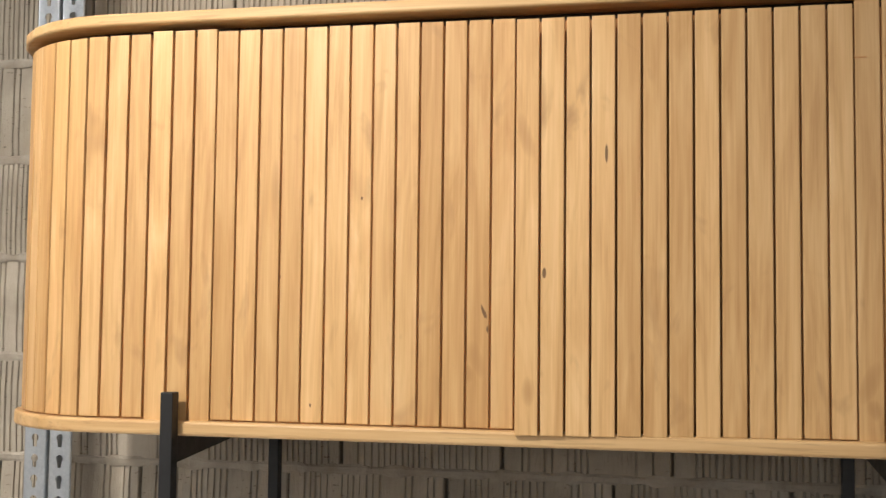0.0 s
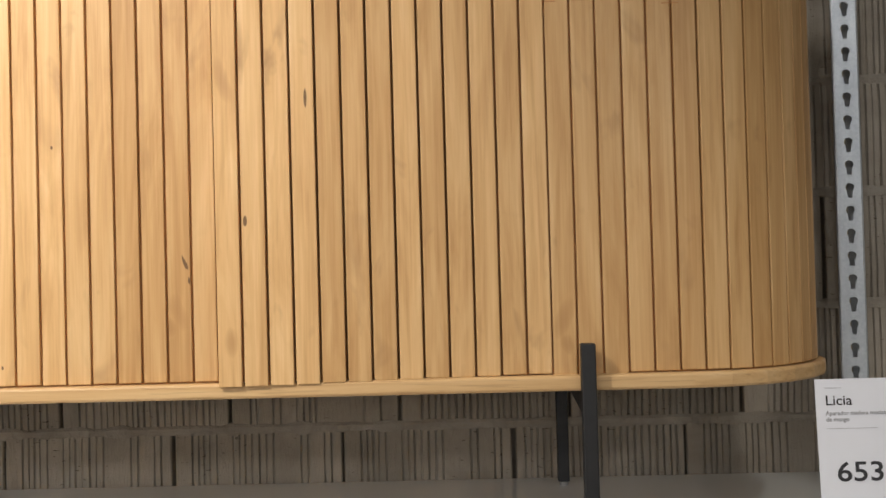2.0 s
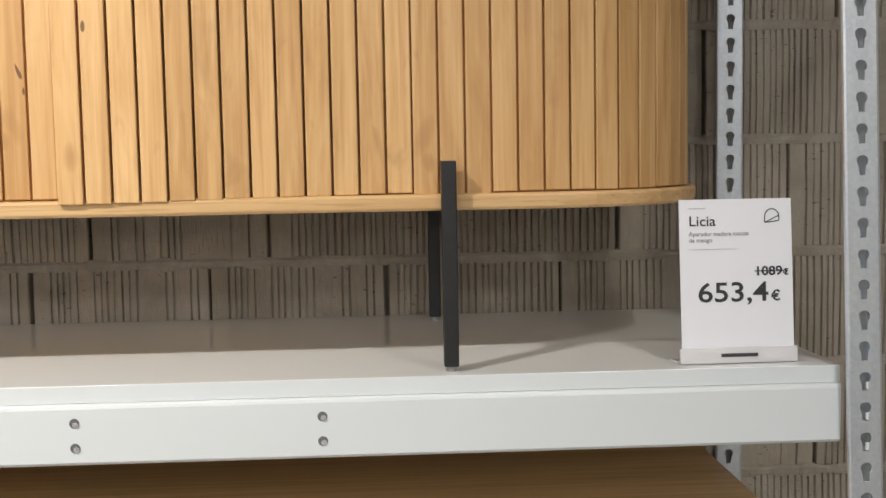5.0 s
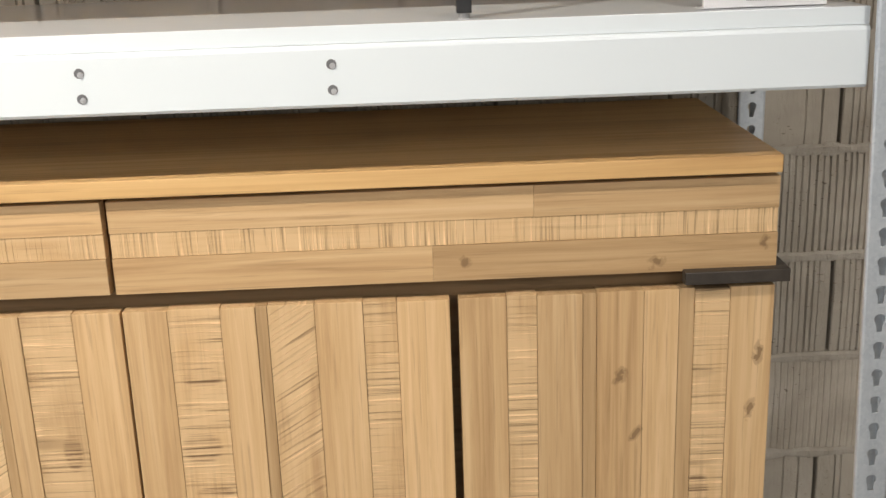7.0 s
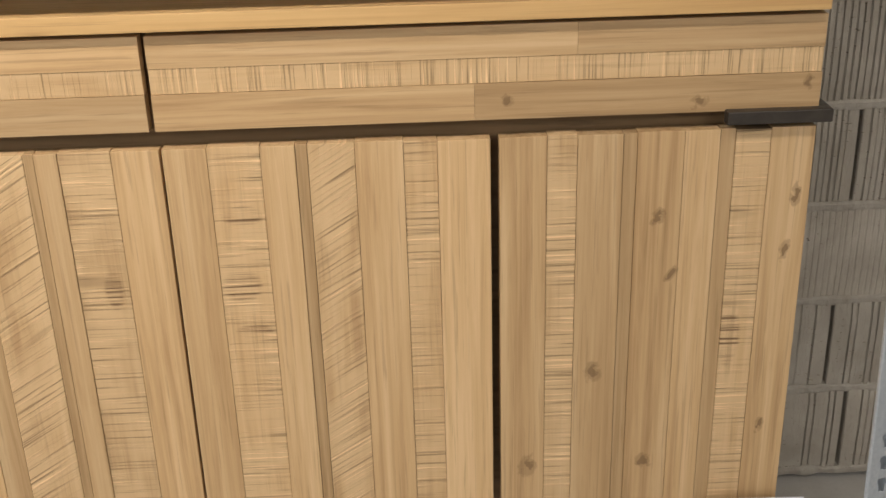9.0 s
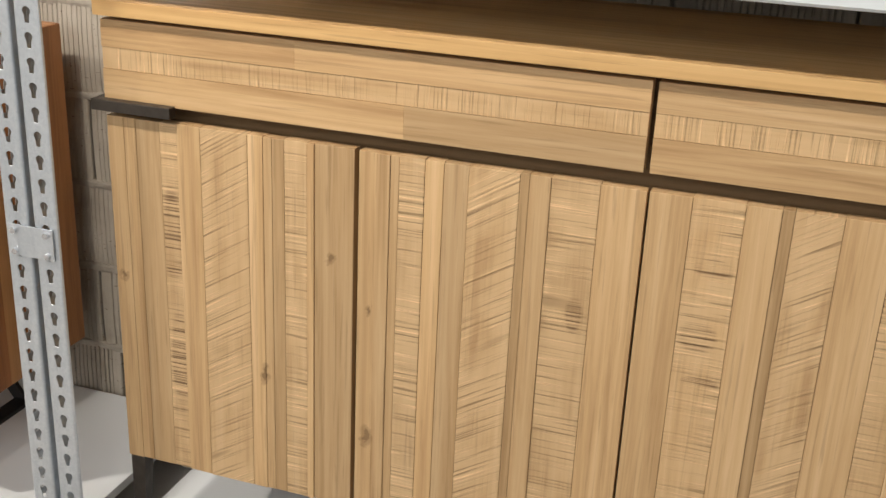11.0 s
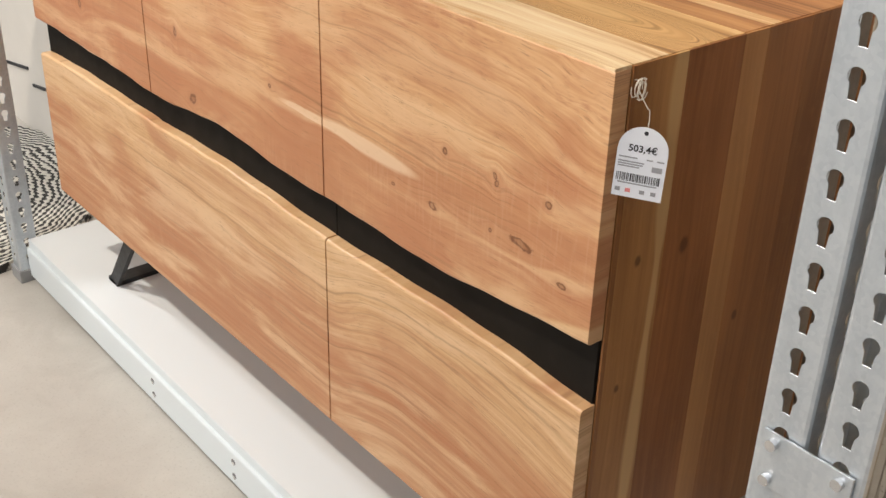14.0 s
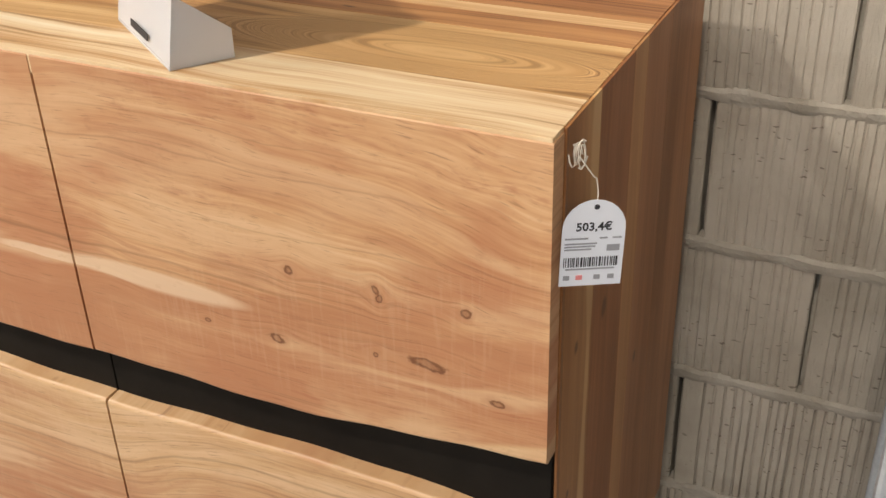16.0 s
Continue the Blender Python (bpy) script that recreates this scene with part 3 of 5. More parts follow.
W_KNOTS = [(-1.561, 0.733, 0.019, 0.0062, -8), (-1.523, 0.795, 0.0055, 0.0050, 0), (-1.693, 0.796, 0.0055, 0.0050, 0), (-1.607, 0.797, 0.0035, 0.0050, 20),
           (-1.604, 0.789, 0.0035, 0.0045, -20), (-1.714, 0.718, 0.0085, 0.0050, -15), (-1.496, 0.710, 0.0090, 0.0042, -6), (-1.791, 0.718, 0.0040, 0.0026, 0), (-1.611, 0.729, 0.0032, 0.0030, 0),
           (-2.309, 0.668, 0.012, 0.008, 30), (-2.076, 0.760, 0.0040, 0.0040, 0), (-2.352, 0.765, 0.005, 0.009, 0), (-2.72, 0.72, 0.006, 0.009, 0)]
W_PALE = [(-1.960, 0.7490, 0.10, 0.0065, 0), (-1.85, 0.7480, 0.118, 0.0130, -2), (-2.75, 0.63, 0.18, 0.010, 0)]
M_LIVE = front_wood("oiled_acacia_front", False, W_KNOTS, W_PALE)
M_LIVE_LOW = front_wood("oiled_acacia_lower_front", True)
TOP_BOARDS = [((0.92, 0.77, 0.54), (0.83, 0.62, 0.37), (0.60, 0.34, 0.15), None), ((0.76, 0.49, 0.22), (0.60, 0.34, 0.135), (0.36, 0.16, 0.052), (-1.60, 1.800)),
              ((0.56, 0.28, 0.11), (0.42, 0.185, 0.068), (0.24, 0.09, 0.032), None), ((0.78, 0.53, 0.28), (0.62, 0.36, 0.16), (0.40, 0.19, 0.07), None), ((0.50, 0.235, 0.09), (0.37, 0.155, 0.056), (0.21, 0.078, 0.028), None)]
M_LIVE_TOP = [top_wood("oiled_acacia_top_board", a, b, c, 1.3 * k, o) for k, (a, b, c, o) in enumerate(TOP_BOARDS)]
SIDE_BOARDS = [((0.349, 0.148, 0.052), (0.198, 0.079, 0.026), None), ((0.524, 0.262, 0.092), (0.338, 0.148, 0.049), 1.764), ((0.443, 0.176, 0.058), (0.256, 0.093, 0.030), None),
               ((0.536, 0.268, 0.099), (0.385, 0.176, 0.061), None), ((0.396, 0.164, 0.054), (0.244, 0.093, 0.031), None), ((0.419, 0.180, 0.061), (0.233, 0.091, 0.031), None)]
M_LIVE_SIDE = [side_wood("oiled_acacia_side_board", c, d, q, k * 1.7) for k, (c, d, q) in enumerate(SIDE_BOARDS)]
M_BLOCK, M_MORTAR, M_CONCRETE, M_STEEL = block_clay(), mortar_mat(), concrete(), galvanised()
M_BLACK = plain("black_powder_coat", (0.009, 0.009, 0.010), 0.5, 0.0, 0.5, 0.15, 60)
M_CRACK = plain("black_lacquer_recess", (0.011, 0.009, 0.007), 0.7, 0.0, 0.15, 0.1, 20)
M_BRONZE = plain("dark_bronze_metal", (0.055, 0.045, 0.036), 0.42, 0.4, 0.5, 0.2, 40)
M_WHITE = plain("white_enamelled_steel", (0.70, 0.755, 0.785), 0.30, 0.0, 0.5, 0.008, 2, 0.02, 0.015)
M_BOARD = plain("white_melamine", (0.82, 0.86, 0.885), 0.09, 0.0, 0.5, 0.008, 2, 0.015, 0.02)
M_PAPER = plain("white_card", (0.80, 0.82, 0.88), 0.45, 0, 0.4, 0.01, 20)
M_INK = plain("black_print", (0.03, 0.03, 0.035), 0.6)
M_GREYINK = plain("grey_print", (0.32, 0.32, 0.34), 0.6)
M_PINK = plain("red_print", (0.75, 0.25, 0.25), 0.6)
M_ACRYLIC = acrylic()
M_STRING = plain("clear_cord", (0.75, 0.68, 0.58), 0.35)
M_PLASTER = plain("white_plaster", (0.74, 0.70, 0.64), 0.75, 0, 0.3, 0.05, 3, 0.1)
# Kept pale so that the added walls send fill back to the rack.
M_FAR = plain("bounce_wall_plaster", (0.66, 0.63, 0.58), 0.75, 0, 0.3, 0.06, 2)
M_CEIL = plain("grey_ceiling", (0.30, 0.30, 0.30), 0.8, 0, 0.3, 0.06, 2)
M_BRASS = plain("aged_brass", (0.40, 0.35, 0.26), 0.4, 0.9)
M_RUG = rug_mat()
# Real bolt heads, and also the glints painted into the beam holes.
M_TIN = plain("bright_bolt_and_glint", (0.75, 0.76, 0.78), 0.25, 1.0)
M_HOLE = plain("shaded_steel", (0.13, 0.13, 0.135), 0.5)
M_RUBBER = plain("grey_plastic", (0.30, 0.30, 0.30), 0.6)


# ---- building helpers ----
def thing(name, label, category, group="", at=(0, 0, 0)):
    ob = new(name)
    ob.empty_display_size = 0.1
    ob.location = at
    return tagged(ob, label, category, group)


def part(name, bm, material, parent=None, label="", smooth=False):
    """A bmesh as one mesh object under a thing or a part."""
    me = bpy.data.meshes.new(name)
    bmesh.ops.recalc_face_normals(bm, faces=bm.faces)
    bm.to_mesh(me)
    bm.free()
    me.materials.append(material)
    if smooth:
        for p in me.polygons:
            p.use_smooth = True
    return share(name, me, parent, label)


def share(name, me, parent=None, label="", at=None):
    ob = new(name, me)
    if parent:
        ob.parent = parent
    if at is not None:
        ob.matrix_basis = at
    if label:
        tagged(ob, label)
    return ob


def block(x0, x1, y0, y1, z0, z1, bevel=0.0, bm=None):
    """A box with rounded edges, added to bm or on its own."""
    own = bmesh.new()
    bmesh.ops.create_cube(own, size=1.0)
    for v in own.verts:
        v.co = Vector(((x0 + x1) / 2 + v.co.x * (x1 - x0), (y0 + y1) / 2 + v.co.y * (y1 - y0), (z0 + z1) / 2 + v.co.z * (z1 - z0)))
    if bevel:
        bmesh.ops.bevel(own, geom=list(own.edges), offset=bevel, segments=2, affect="EDGES", profile=0.6)
    if bm is None:
        return own
    me = bpy.data.meshes.new("tmp")
    own.to_mesh(me)
    own.free()
    bm.from_mesh(me)
    bpy.data.meshes.remove(me)
    return bm


def prism(points, axis, lo, hi, bm=None):
    """A polygon of (a, b) pairs pushed along an axis from lo to hi."""
    bm = bm or bmesh.new()
    put = {"x": lambda a, b, c: (c, a, b), "y": lambda a, b, c: (a, c, b), "z": lambda a, b, c: (a, b, c)}[axis]
    low = [bm.verts.new(put(a, b, lo)) for a, b in points]
    top = [bm.verts.new(put(a, b, hi)) for a, b in points]
    bm.faces.new(low), bm.faces.new(top[::-1])
    for i in range(len(points)):
        j = (i + 1) % len(points)
        bm.faces.new((low[i], low[j], top[j], top[i]))
    return bm


def rod(points, radius, sides=8, bm=None):
    """A round bar through points."""
    bm = bm or bmesh.new()
    rings = []
    for i, p in enumerate(points):
        a, b = Vector(points[max(i - 1, 0)]), Vector(points[min(i + 1, len(points) - 1)])
        q = (b - a).to_track_quat("Z", "Y")
        rings.append([bm.verts.new(Vector(p) + q @ Vector((math.cos(k * math.tau / sides) * radius, math.sin(k * math.tau / sides) * radius, 0))) for k in range(sides)])
    for r, s in zip(rings, rings[1:]):
        for k in range(sides):
            bm.faces.new((r[k], r[(k + 1) % sides], s[(k + 1) % sides], s[k]))
    bm.faces.new(rings[0][::-1]), bm.faces.new(rings[-1])
    return bm


def lettering(text, size, parent, m, material, align="LEFT", bold=0.0, stretch=1.0):
    """Printed words as a thin mesh."""
    cu = bpy.data.curves.new("print", "FONT")
    cu.body, cu.size, cu.align_x, cu.extrude, cu.offset = text, size, align, 0.0001, bold
    cu.resolution_u = 3
    tmp = bpy.data.objects.new("print", cu)
    scene.collection.objects.link(tmp)
    bpy.context.view_layer.update()
    me = bpy.data.meshes.new_from_object(tmp.evaluated_get(bpy.context.evaluated_depsgraph_get()))
    bpy.data.objects.remove(tmp)
    me.materials.clear()
    me.materials.append(material)
    ob = share("printed_text", me, parent)
    ob.matrix_basis = m @ Matrix.Diagonal((stretch, 1, 1, 1))
    return ob


# ---- the room ----
FRONT, W_FRONT, WALL, BEAM, POST = 1.68, 1.671, 2.18, 1.621, 1.60
SHELF_LOW, SHELF_HIGH = 0.105, 1.306


def structure(name, bm, material, label, category="wall"):
    return tagged(part(name, bm, material), label, category, kind="structure")


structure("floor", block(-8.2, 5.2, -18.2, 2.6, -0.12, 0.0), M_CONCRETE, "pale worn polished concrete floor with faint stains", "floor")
# Ceiling is out of view, added to close the room and temper the bounce.
structure("ceiling", block(-8.2, 5.2, -18.2, 2.6, 3.7, 3.8), M_CEIL, "unseen grey ceiling added to close the room", "ceiling")
wall_back = structure("wall_back", block(-3.72, 5.2, WALL + 0.03, 2.6, 0.0, 3.7), M_MORTAR, "back wall of painted grooved clay blocks with rough mortar")
structure("wall_display", block(-8.2, -3.72, 2.05, 2.6, 0.0, 3.7), M_PLASTER, "smooth white display wall behind the rug")
# These three walls are out of view, put in to bounce fill light.
structure("wall_left", block(-8.2, -8.0, -18.0, 2.05, 0.0, 3.7), M_FAR, "unseen pale side wall added for bounced light")
structure("wall_right", block(5.0, 5.2, -18.0, 2.21, 0.0, 3.7), M_FAR, "unseen pale side wall added for bounced light")
structure("wall_front", block(-8.2, 5.2, -18.2, -18.0, 0.0, 3.7), M_FAR, "unseen pale end wall added for bounced light")


# ---- steel racks ----
PITCH = 0.0385


def keyhole(cx, cz):
    """Outline of a keyhole slot, wide above and narrow below."""
    pts = []
    for k in range(12):
        a = radians(-50 + k * 280 / 11)
        pts.append((cx + 0.0072 * math.cos(a), cz + 0.005 + 0.0072 * math.sin(a)))
    pts += [(cx - 0.0042, cz - 0.004), (cx - 0.0036, cz - 0.012), (cx + 0.0036, cz - 0.012), (cx + 0.0042, cz - 0.004)]
    return pts


def slotted(bm, u0, u1, z0, z1, cu, put, back):
    """A sheet with keyhole slots, made cell by cell; put(u, z, depth) gives the place."""
    n = int((z1 - z0) / PITCH)
    for i in range(n):
        lo, hi = z0 + i * PITCH, z0 + (i + 1) * PITCH
        hole = keyhole(cu, (lo + hi) / 2)
        cz = (lo + hi) / 2
        rim = [bm.verts.new(put(a, b, back * 0.3)) for a, b in hole]
        frame_pts = []
        for hx, hz in hole:
            dx, dz = hx - cu, hz - cz
            t = min(((u1 - cu) if dx > 0 else (cu - u0)) / max(abs(dx), 1e-6), (hi - cz) / max(abs(dz), 1e-6))
            frame_pts.append((cu + dx * t, cz + dz * t))
        ins = [bm.verts.new(put(cu + (a - cu) * 1.07, cz + (b - cz) * 1.03, 0)) for a, b in hole]
        deep = [bm.verts.new(put(a, b, back)) for a, b in hole]
        out = [bm.verts.new(put(a, b, 0)) for a, b in frame_pts]
        m = len(hole)
        corners = {}
        for k in range(m):
            j = (k + 1) % m
            a, b = frame_pts[k], frame_pts[j]
            bm.faces.new((ins[k], ins[j], rim[j], rim[k])), bm.faces.new((rim[k], rim[j], deep[j], deep[k]))
            if abs(a[0] - b[0]) > 1e-5 and abs(a[1] - b[1]) > 1e-5:
                c = (u1 if a[0] > cu else u0, hi if a[1] > cz else lo)
                if abs(a[0] - c[0]) > 1e-5 and abs(a[1] - c[1]) > 1e-5:
                    c = (a[0] if abs(a[0] - u0) < 1e-5 or abs(a[0] - u1) < 1e-5 else b[0], hi if (a[1] + b[1]) / 2 > cz else lo)
                v = bm.verts.new(put(c[0], c[1], 0))
                bm.faces.new((ins[k], out[k], v, out[j], ins[j]))
            else:
                bm.faces.new((ins[k], out[k], out[j], ins[j]))


def make_upright(height, flange, box=False):
    """A folded steel post: slotted face, slotted side, lips and a foot; its face looks to -y at y = 0."""
    post = thing("rack_upright", "galvanised steel rack upright with keyhole slots", "rack upright", "rack uprights")
    w, d = 0.046, 0.05
    n = int(height / PITCH)
    bm = bmesh.new()
    slotted(bm, 0.004, w - 0.004, 0.0, height, w / 2, lambda u, z, k: (u, k, z), 0.0011)
    top = n * PITCH
    for x0, x1 in ((0.0, 0.004), (w - 0.004, w)):
        edge = 0.0 if x0 == 0 else w
        inner = x1 if x0 == 0 else x0
        a, b = bm.verts.new((inner, 0, 0)), bm.verts.new((inner, 0, top))
        c, e = bm.verts.new((edge, 0.004, 0)), bm.verts.new((edge, 0.004, top))
        mid0, mid1 = bm.verts.new((edge + (inner - edge) * 0.3, 0.0012, 0)), bm.verts.new((edge + (inner - edge) * 0.3, 0.0012, top))
        bm.faces.new((a, mid0, mid1, b)), bm.faces.new((mid0, c, e, mid1))
    bmesh.ops.remove_doubles(bm, verts=bm.verts, dist=0.00005)
    part("slotted_face", bm, M_STEEL, post)
    for name, x in [("side_flange", flange * w)] + ([("side_flange", (1 - flange) * w)] if box else []):
        bm = bmesh.new()
        slotted(bm, 0.004, d - 0.004, 0.0, height, d / 2, lambda u, z, k: (x + (k if x == 0 else -k), u, z), 0.0011)
        bmesh.ops.remove_doubles(bm, verts=bm.verts, dist=0.00005)
        part(name, bm, M_STEEL, post)
    lip = (0.0, 0.012) if flange == 0 else (w - 0.012, w)
    part("back_lip", block(*lip, d - 0.005, d - 0.003, 0, top), M_STEEL, post)
    part("foot", block(-0.004, w + 0.004, -0.004, d + 0.004, 0, 0.03, 0.002), M_RUBBER, post, "dark grey plastic foot cap")
    return post


post_a, post_b, post_c = make_upright(2.75, 1), make_upright(2.75, 0), make_upright(2.75, 1, True)
post_c.location, post_b.location, post_a.location = (-1.165, POST, 0), (-1.109, POST, 0), (0.815, POST, 0)
post_a.location.x, post_a.rotation_euler = 0.842, (0, radians(-1.6), 0)
for kind, px, py in ((post_a, -3.112, POST), (post_a, -1.169, 2.10), (post_b, -1.117, 2.10), (post_a, 0.79, 2.10), (post_a, -3.112, 2.08)):
    copy_thing(kind, pose(px, py, 0))


def make_connector(x, z):
    c = thing("connector_plate", "small bolted steel plate joining two rack uprights", "plate")
    part("plate", block(x - 0.042, x + 0.042, POST - 0.004, POST - 0.0015, z - 0.027, z + 0.027, 0.0008), M_STEEL, c)
    for sx in (-1, 1):
        for sz in (-0.019, 0.017):
            b = rod([(x + sx * 0.031, POST - 0.004, z + sz), (x + sx * 0.031, POST - 0.008, z + sz), (x + sx * 0.031, POST - 0.0095, z + sz)], 0.0052, 10)
            part("bolt", b, M_TIN, c)


make_connector(-1.114, 0.730)
make_connector(-1.114, 2.30)


def make_beam(x0, x1, z0, z1, centre, y=BEAM, turn=1, cat="rack beam"):
    """A white box beam with a rolled top edge and paired lug holes."""
    b = thing("shelf_beam", "white enamelled steel rack beam with paired round holes", cat, "rack beams")
    y1 = y + 0.04 * turn
    pts = [(y, z0 + 0.004), (y + 0.004 * turn, z0), (y1, z0), (y1, z1 - 0.001), (y + 0.02 * turn, z1 - 0.0004), (y + 0.004 * turn, z1), (y + 0.001 * turn, z1 - 0.002), (y, z1 - 0.006)]
    part("rail", prism(pts, "x", x0, x1), M_WHITE, b)
    if turn > 0:
        for hx in (x1 + 0.027, x0 - 0.027):
            for i in range(3):
                hz = math.floor((z1 + 0.02) / PITCH - i) * PITCH + PITCH / 2
                if hz > 0.02:
                    part("hook", block(hx - 0.0030, hx + 0.0030, POST + 0.0004, POST + 0.004, hz - 0.0105, hz - 0.001, 0.0008), M_WHITE, b, "white hook in an upright slot")
    for k in (-1, 0, 1):
        for zz in (z0 + 0.022, z0 + 0.053):
            x = centre + k * 0.302
            # Flat dark disc paints the hole's shade, the offset bright one its lower reflection.
            bm = rod([(x, y - 0.0006 * turn, zz), (x, y + 0.0005 * turn, zz)], 0.0062, 14)
            lug = part("lug_hole", bm, M_HOLE, b, "dark disc for the shade in a punched hole")
            part("lug_rim", rod([(x + 0.0014, y - 0.0016 * turn, zz - 0.0018), (x + 0.0014, y - 0.0004 * turn, zz - 0.0018)], 0.0038, 12), M_TIN, lug, "bright disc for the reflection low in the hole")
    return b


def make_deck(x0, x1, z, y0=1.628, y1=2.165):
    deep = 0.0217 if z > 1 else 0.0198
    t = thing("shelf_deck", "glossy white melamine shelf deck on the rack beams", "shelf")
    part("board", block(x0, x1, y0 + 0.0015, y1, z - deep, z, 0.0008), M_BOARD, t)
    part("edge_band", block(x0, x1, y0, y0 + 0.0014, z - deep, z - 0.0004, 0.0004), M_WHITE, t, "white edge banding")
    return t


make_beam(-1.061, 0.807, 1.208, 1.284, -0.149)
make_beam(-1.061, 0.807, 1.208, 1.284, -0.149, 2.15, -1)
make_deck(-1.062, 0.808, SHELF_HIGH)
make_beam(-1.061, 0.807, 0.012, 0.085, -0.149)
make_deck(-1.062, 0.808, SHELF_LOW)
make_beam(-3.064, -1.167, 0.012, 0.085, -2.147)
make_deck(-3.065, -1.166, SHELF_LOW)


# ---- the slatted sideboard on the upper shelf ----
def stadium(cx, cy, half, r, n=14):
    pts = []
    for k in range(n + 1):
        a = radians(-90 + 180 * k / n)
        pts.append((cx + half - r + r * math.cos(a), cy + r * math.sin(a)))
    for k in range(n + 1):
        a = radians(90 + 180 * k / n)
        pts.append((cx - half + r + r * math.cos(a), cy + r * math.sin(a)))
    return pts


def rounded_slab(cx, cy, half, r, z0, z1, soft=0.004):
    """An oval board with softened rims."""
    bm = bmesh.new()
    rings = []
    for z, s in ((z0, soft), (z0 + soft * 0.4, soft * 0.3), (z0 + soft, 0), (z1 - soft, 0), (z1 - soft * 0.4, soft * 0.3), (z1, soft)):
        rings.append([bm.verts.new((a, b, z)) for a, b in stadium(cx, cy, half - s, r - s)])
    m = len(rings[0])
    for a, b in zip(rings, rings[1:]):
        for k in range(m):
            bm.faces.new((a[k], a[(k + 1) % m], b[(k + 1) % m], b[k]))
    bm.faces.new(rings[0][::-1]), bm.faces.new(rings[-1])
    return bm


def make_slat_mesh(w, h, t=0.007):
    bm = block(-w / 2, w / 2, 0, t, 0, h, 0.0016)
    me = bpy.data.meshes.new("slat")
    bm.to_mesh(me)
    bm.free()
    me.materials.append(M_SLAT)
    return me


def slatted_sideboard():
    s = thing("slatted_sideboard", "oval mango wood sideboard with vertical slat doors on black legs", "sideboard")
    cx, cy, r, half = -0.167, 1.905, 0.225, 0.846
    z0, z1 = 1.533, 2.099
    part("body", prism(stadium(cx, cy, half - 0.0068, r - 0.0068), "z", 1.520, 2.094), M_INNER, s, "dark inner carcass behind the slats")
    # Inset neck, its colour painting the dark gap's shade.
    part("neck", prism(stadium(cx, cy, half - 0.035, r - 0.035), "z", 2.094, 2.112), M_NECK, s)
    part("top", rounded_slab(cx, cy, half + 0.012, r + 0.012, 2.1115, 2.130), M_EDGE, s, "rounded solid wood top")
    part("base_board", rounded_slab(cx, cy, half + 0.012, r + 0.012, 1.510, 1.531), M_EDGE, s, "rounded solid wood base board")
    step, wide, mid = 0.0340, 0.0350, -0.170
    door_mesh = make_slat_mesh(step - 0.0030, z1 - z0)
    fixed_mesh = make_slat_mesh(step - 0.0028, z1 - z0 + 0.008)
    doors = {}

    def holder(key, name, label):
        if key not in doors:
            doors[key] = new(name)
            doors[key].empty_display_size = 0.05
            doors[key].parent = s
            tagged(doors[key], label)
        return doors[key]

    straight = half - r
    arc = math.pi * r
    lo, hi = -(straight + arc * 0.62), straight + arc * 0.62
    k0, k1 = int(lo / step) - 1, int(hi / step) + 1
    for k in range(k0, k1):
        n = k + 0.5
        flat = max(-13, min(13, n))
        u = flat * step + (n - flat) * (wide if n < 0 else 0.0338) + mid - cx
        if abs(u) <= straight:
            x, y, a = cx + u, cy - r, 0.0
        else:
            g = (abs(u) - straight) / r
            sg = 1 if u > 0 else -1
            x, y, a = cx + sg * (straight + r * math.sin(g)), cy - r * math.cos(g), sg * math.degrees(g)
        dz = dy = 0.0
        if -13 <= k < 0:
            own = holder("a", "door", "flat slatted door")
            x -= 0.0012
        elif 0 <= k < 13:
            own = holder("b", "door", "slightly sagging flat slatted door")
            x += 0.0006
            dz, dy = -0.0065 * (1 - k / 13), -0.019 * (1 - k / 13)
        elif 13 <= k < 16 or -16 <= k < -13:
            own = holder("f" + str(k > 0), "fixed_panel", "fixed slats behind the leg")
        else:
            own = holder("c" + str(k > 0), "curved_door", "curved slatted end door")
        fixed = own.name.startswith("fixed")
        share("slat", fixed_mesh if fixed else door_mesh, own, "", pose(x, y + dy + random.uniform(-0.0004, 0.0004), z0 + dz - (0.004 if fixed else 0) + random.uniform(-0.0006, 0.0006), 0, 0, a))
    for mx, mz, half_w in ((0.280, 2.027, 0.008), (0.321, 2.028, 0.011), (0.357, 2.028, 0.008), (0.387, 2.026, 0.005), (0.440, 2.020, 0.011)):
        part("pencil_mark", block(mx - half_w, mx + half_w, FRONT - 0.0006, FRONT + 0.001, mz - 0.0007, mz + 0.0007), M_INNER, s, "short dark saw mark")
    for lx in (-0.664, 0.316):
        part("leg", block(lx - 0.0095, lx + 0.0095, 1.647, 1.668, SHELF_HIGH + 0.007, 1.573, 0.002), M_BLACK, s, "square black metal leg")
        part("leg", block(lx - 0.0095, lx + 0.0095, 2.085, 2.106, SHELF_HIGH + 0.007, 1.510, 0.002), M_BLACK, s, "square black metal leg")
        part("gusset", prism([(1.668, 1.509), (2.085, 1.509), (2.085, 1.500), (1.668, 1.470)], "x", lx - 0.003, lx + 0.003), M_BLACK, s, "tapered black metal bracket")
        for ly in (1.6575, 2.0955):
            part("glide", rod([(lx, ly, SHELF_HIGH), (lx, ly, SHELF_HIGH + 0.004), (lx, ly, SHELF_HIGH + 0.008)], 0.007, 10), M_RUBBER, s, "round adjustable foot")
    return s


slatted_sideboard()


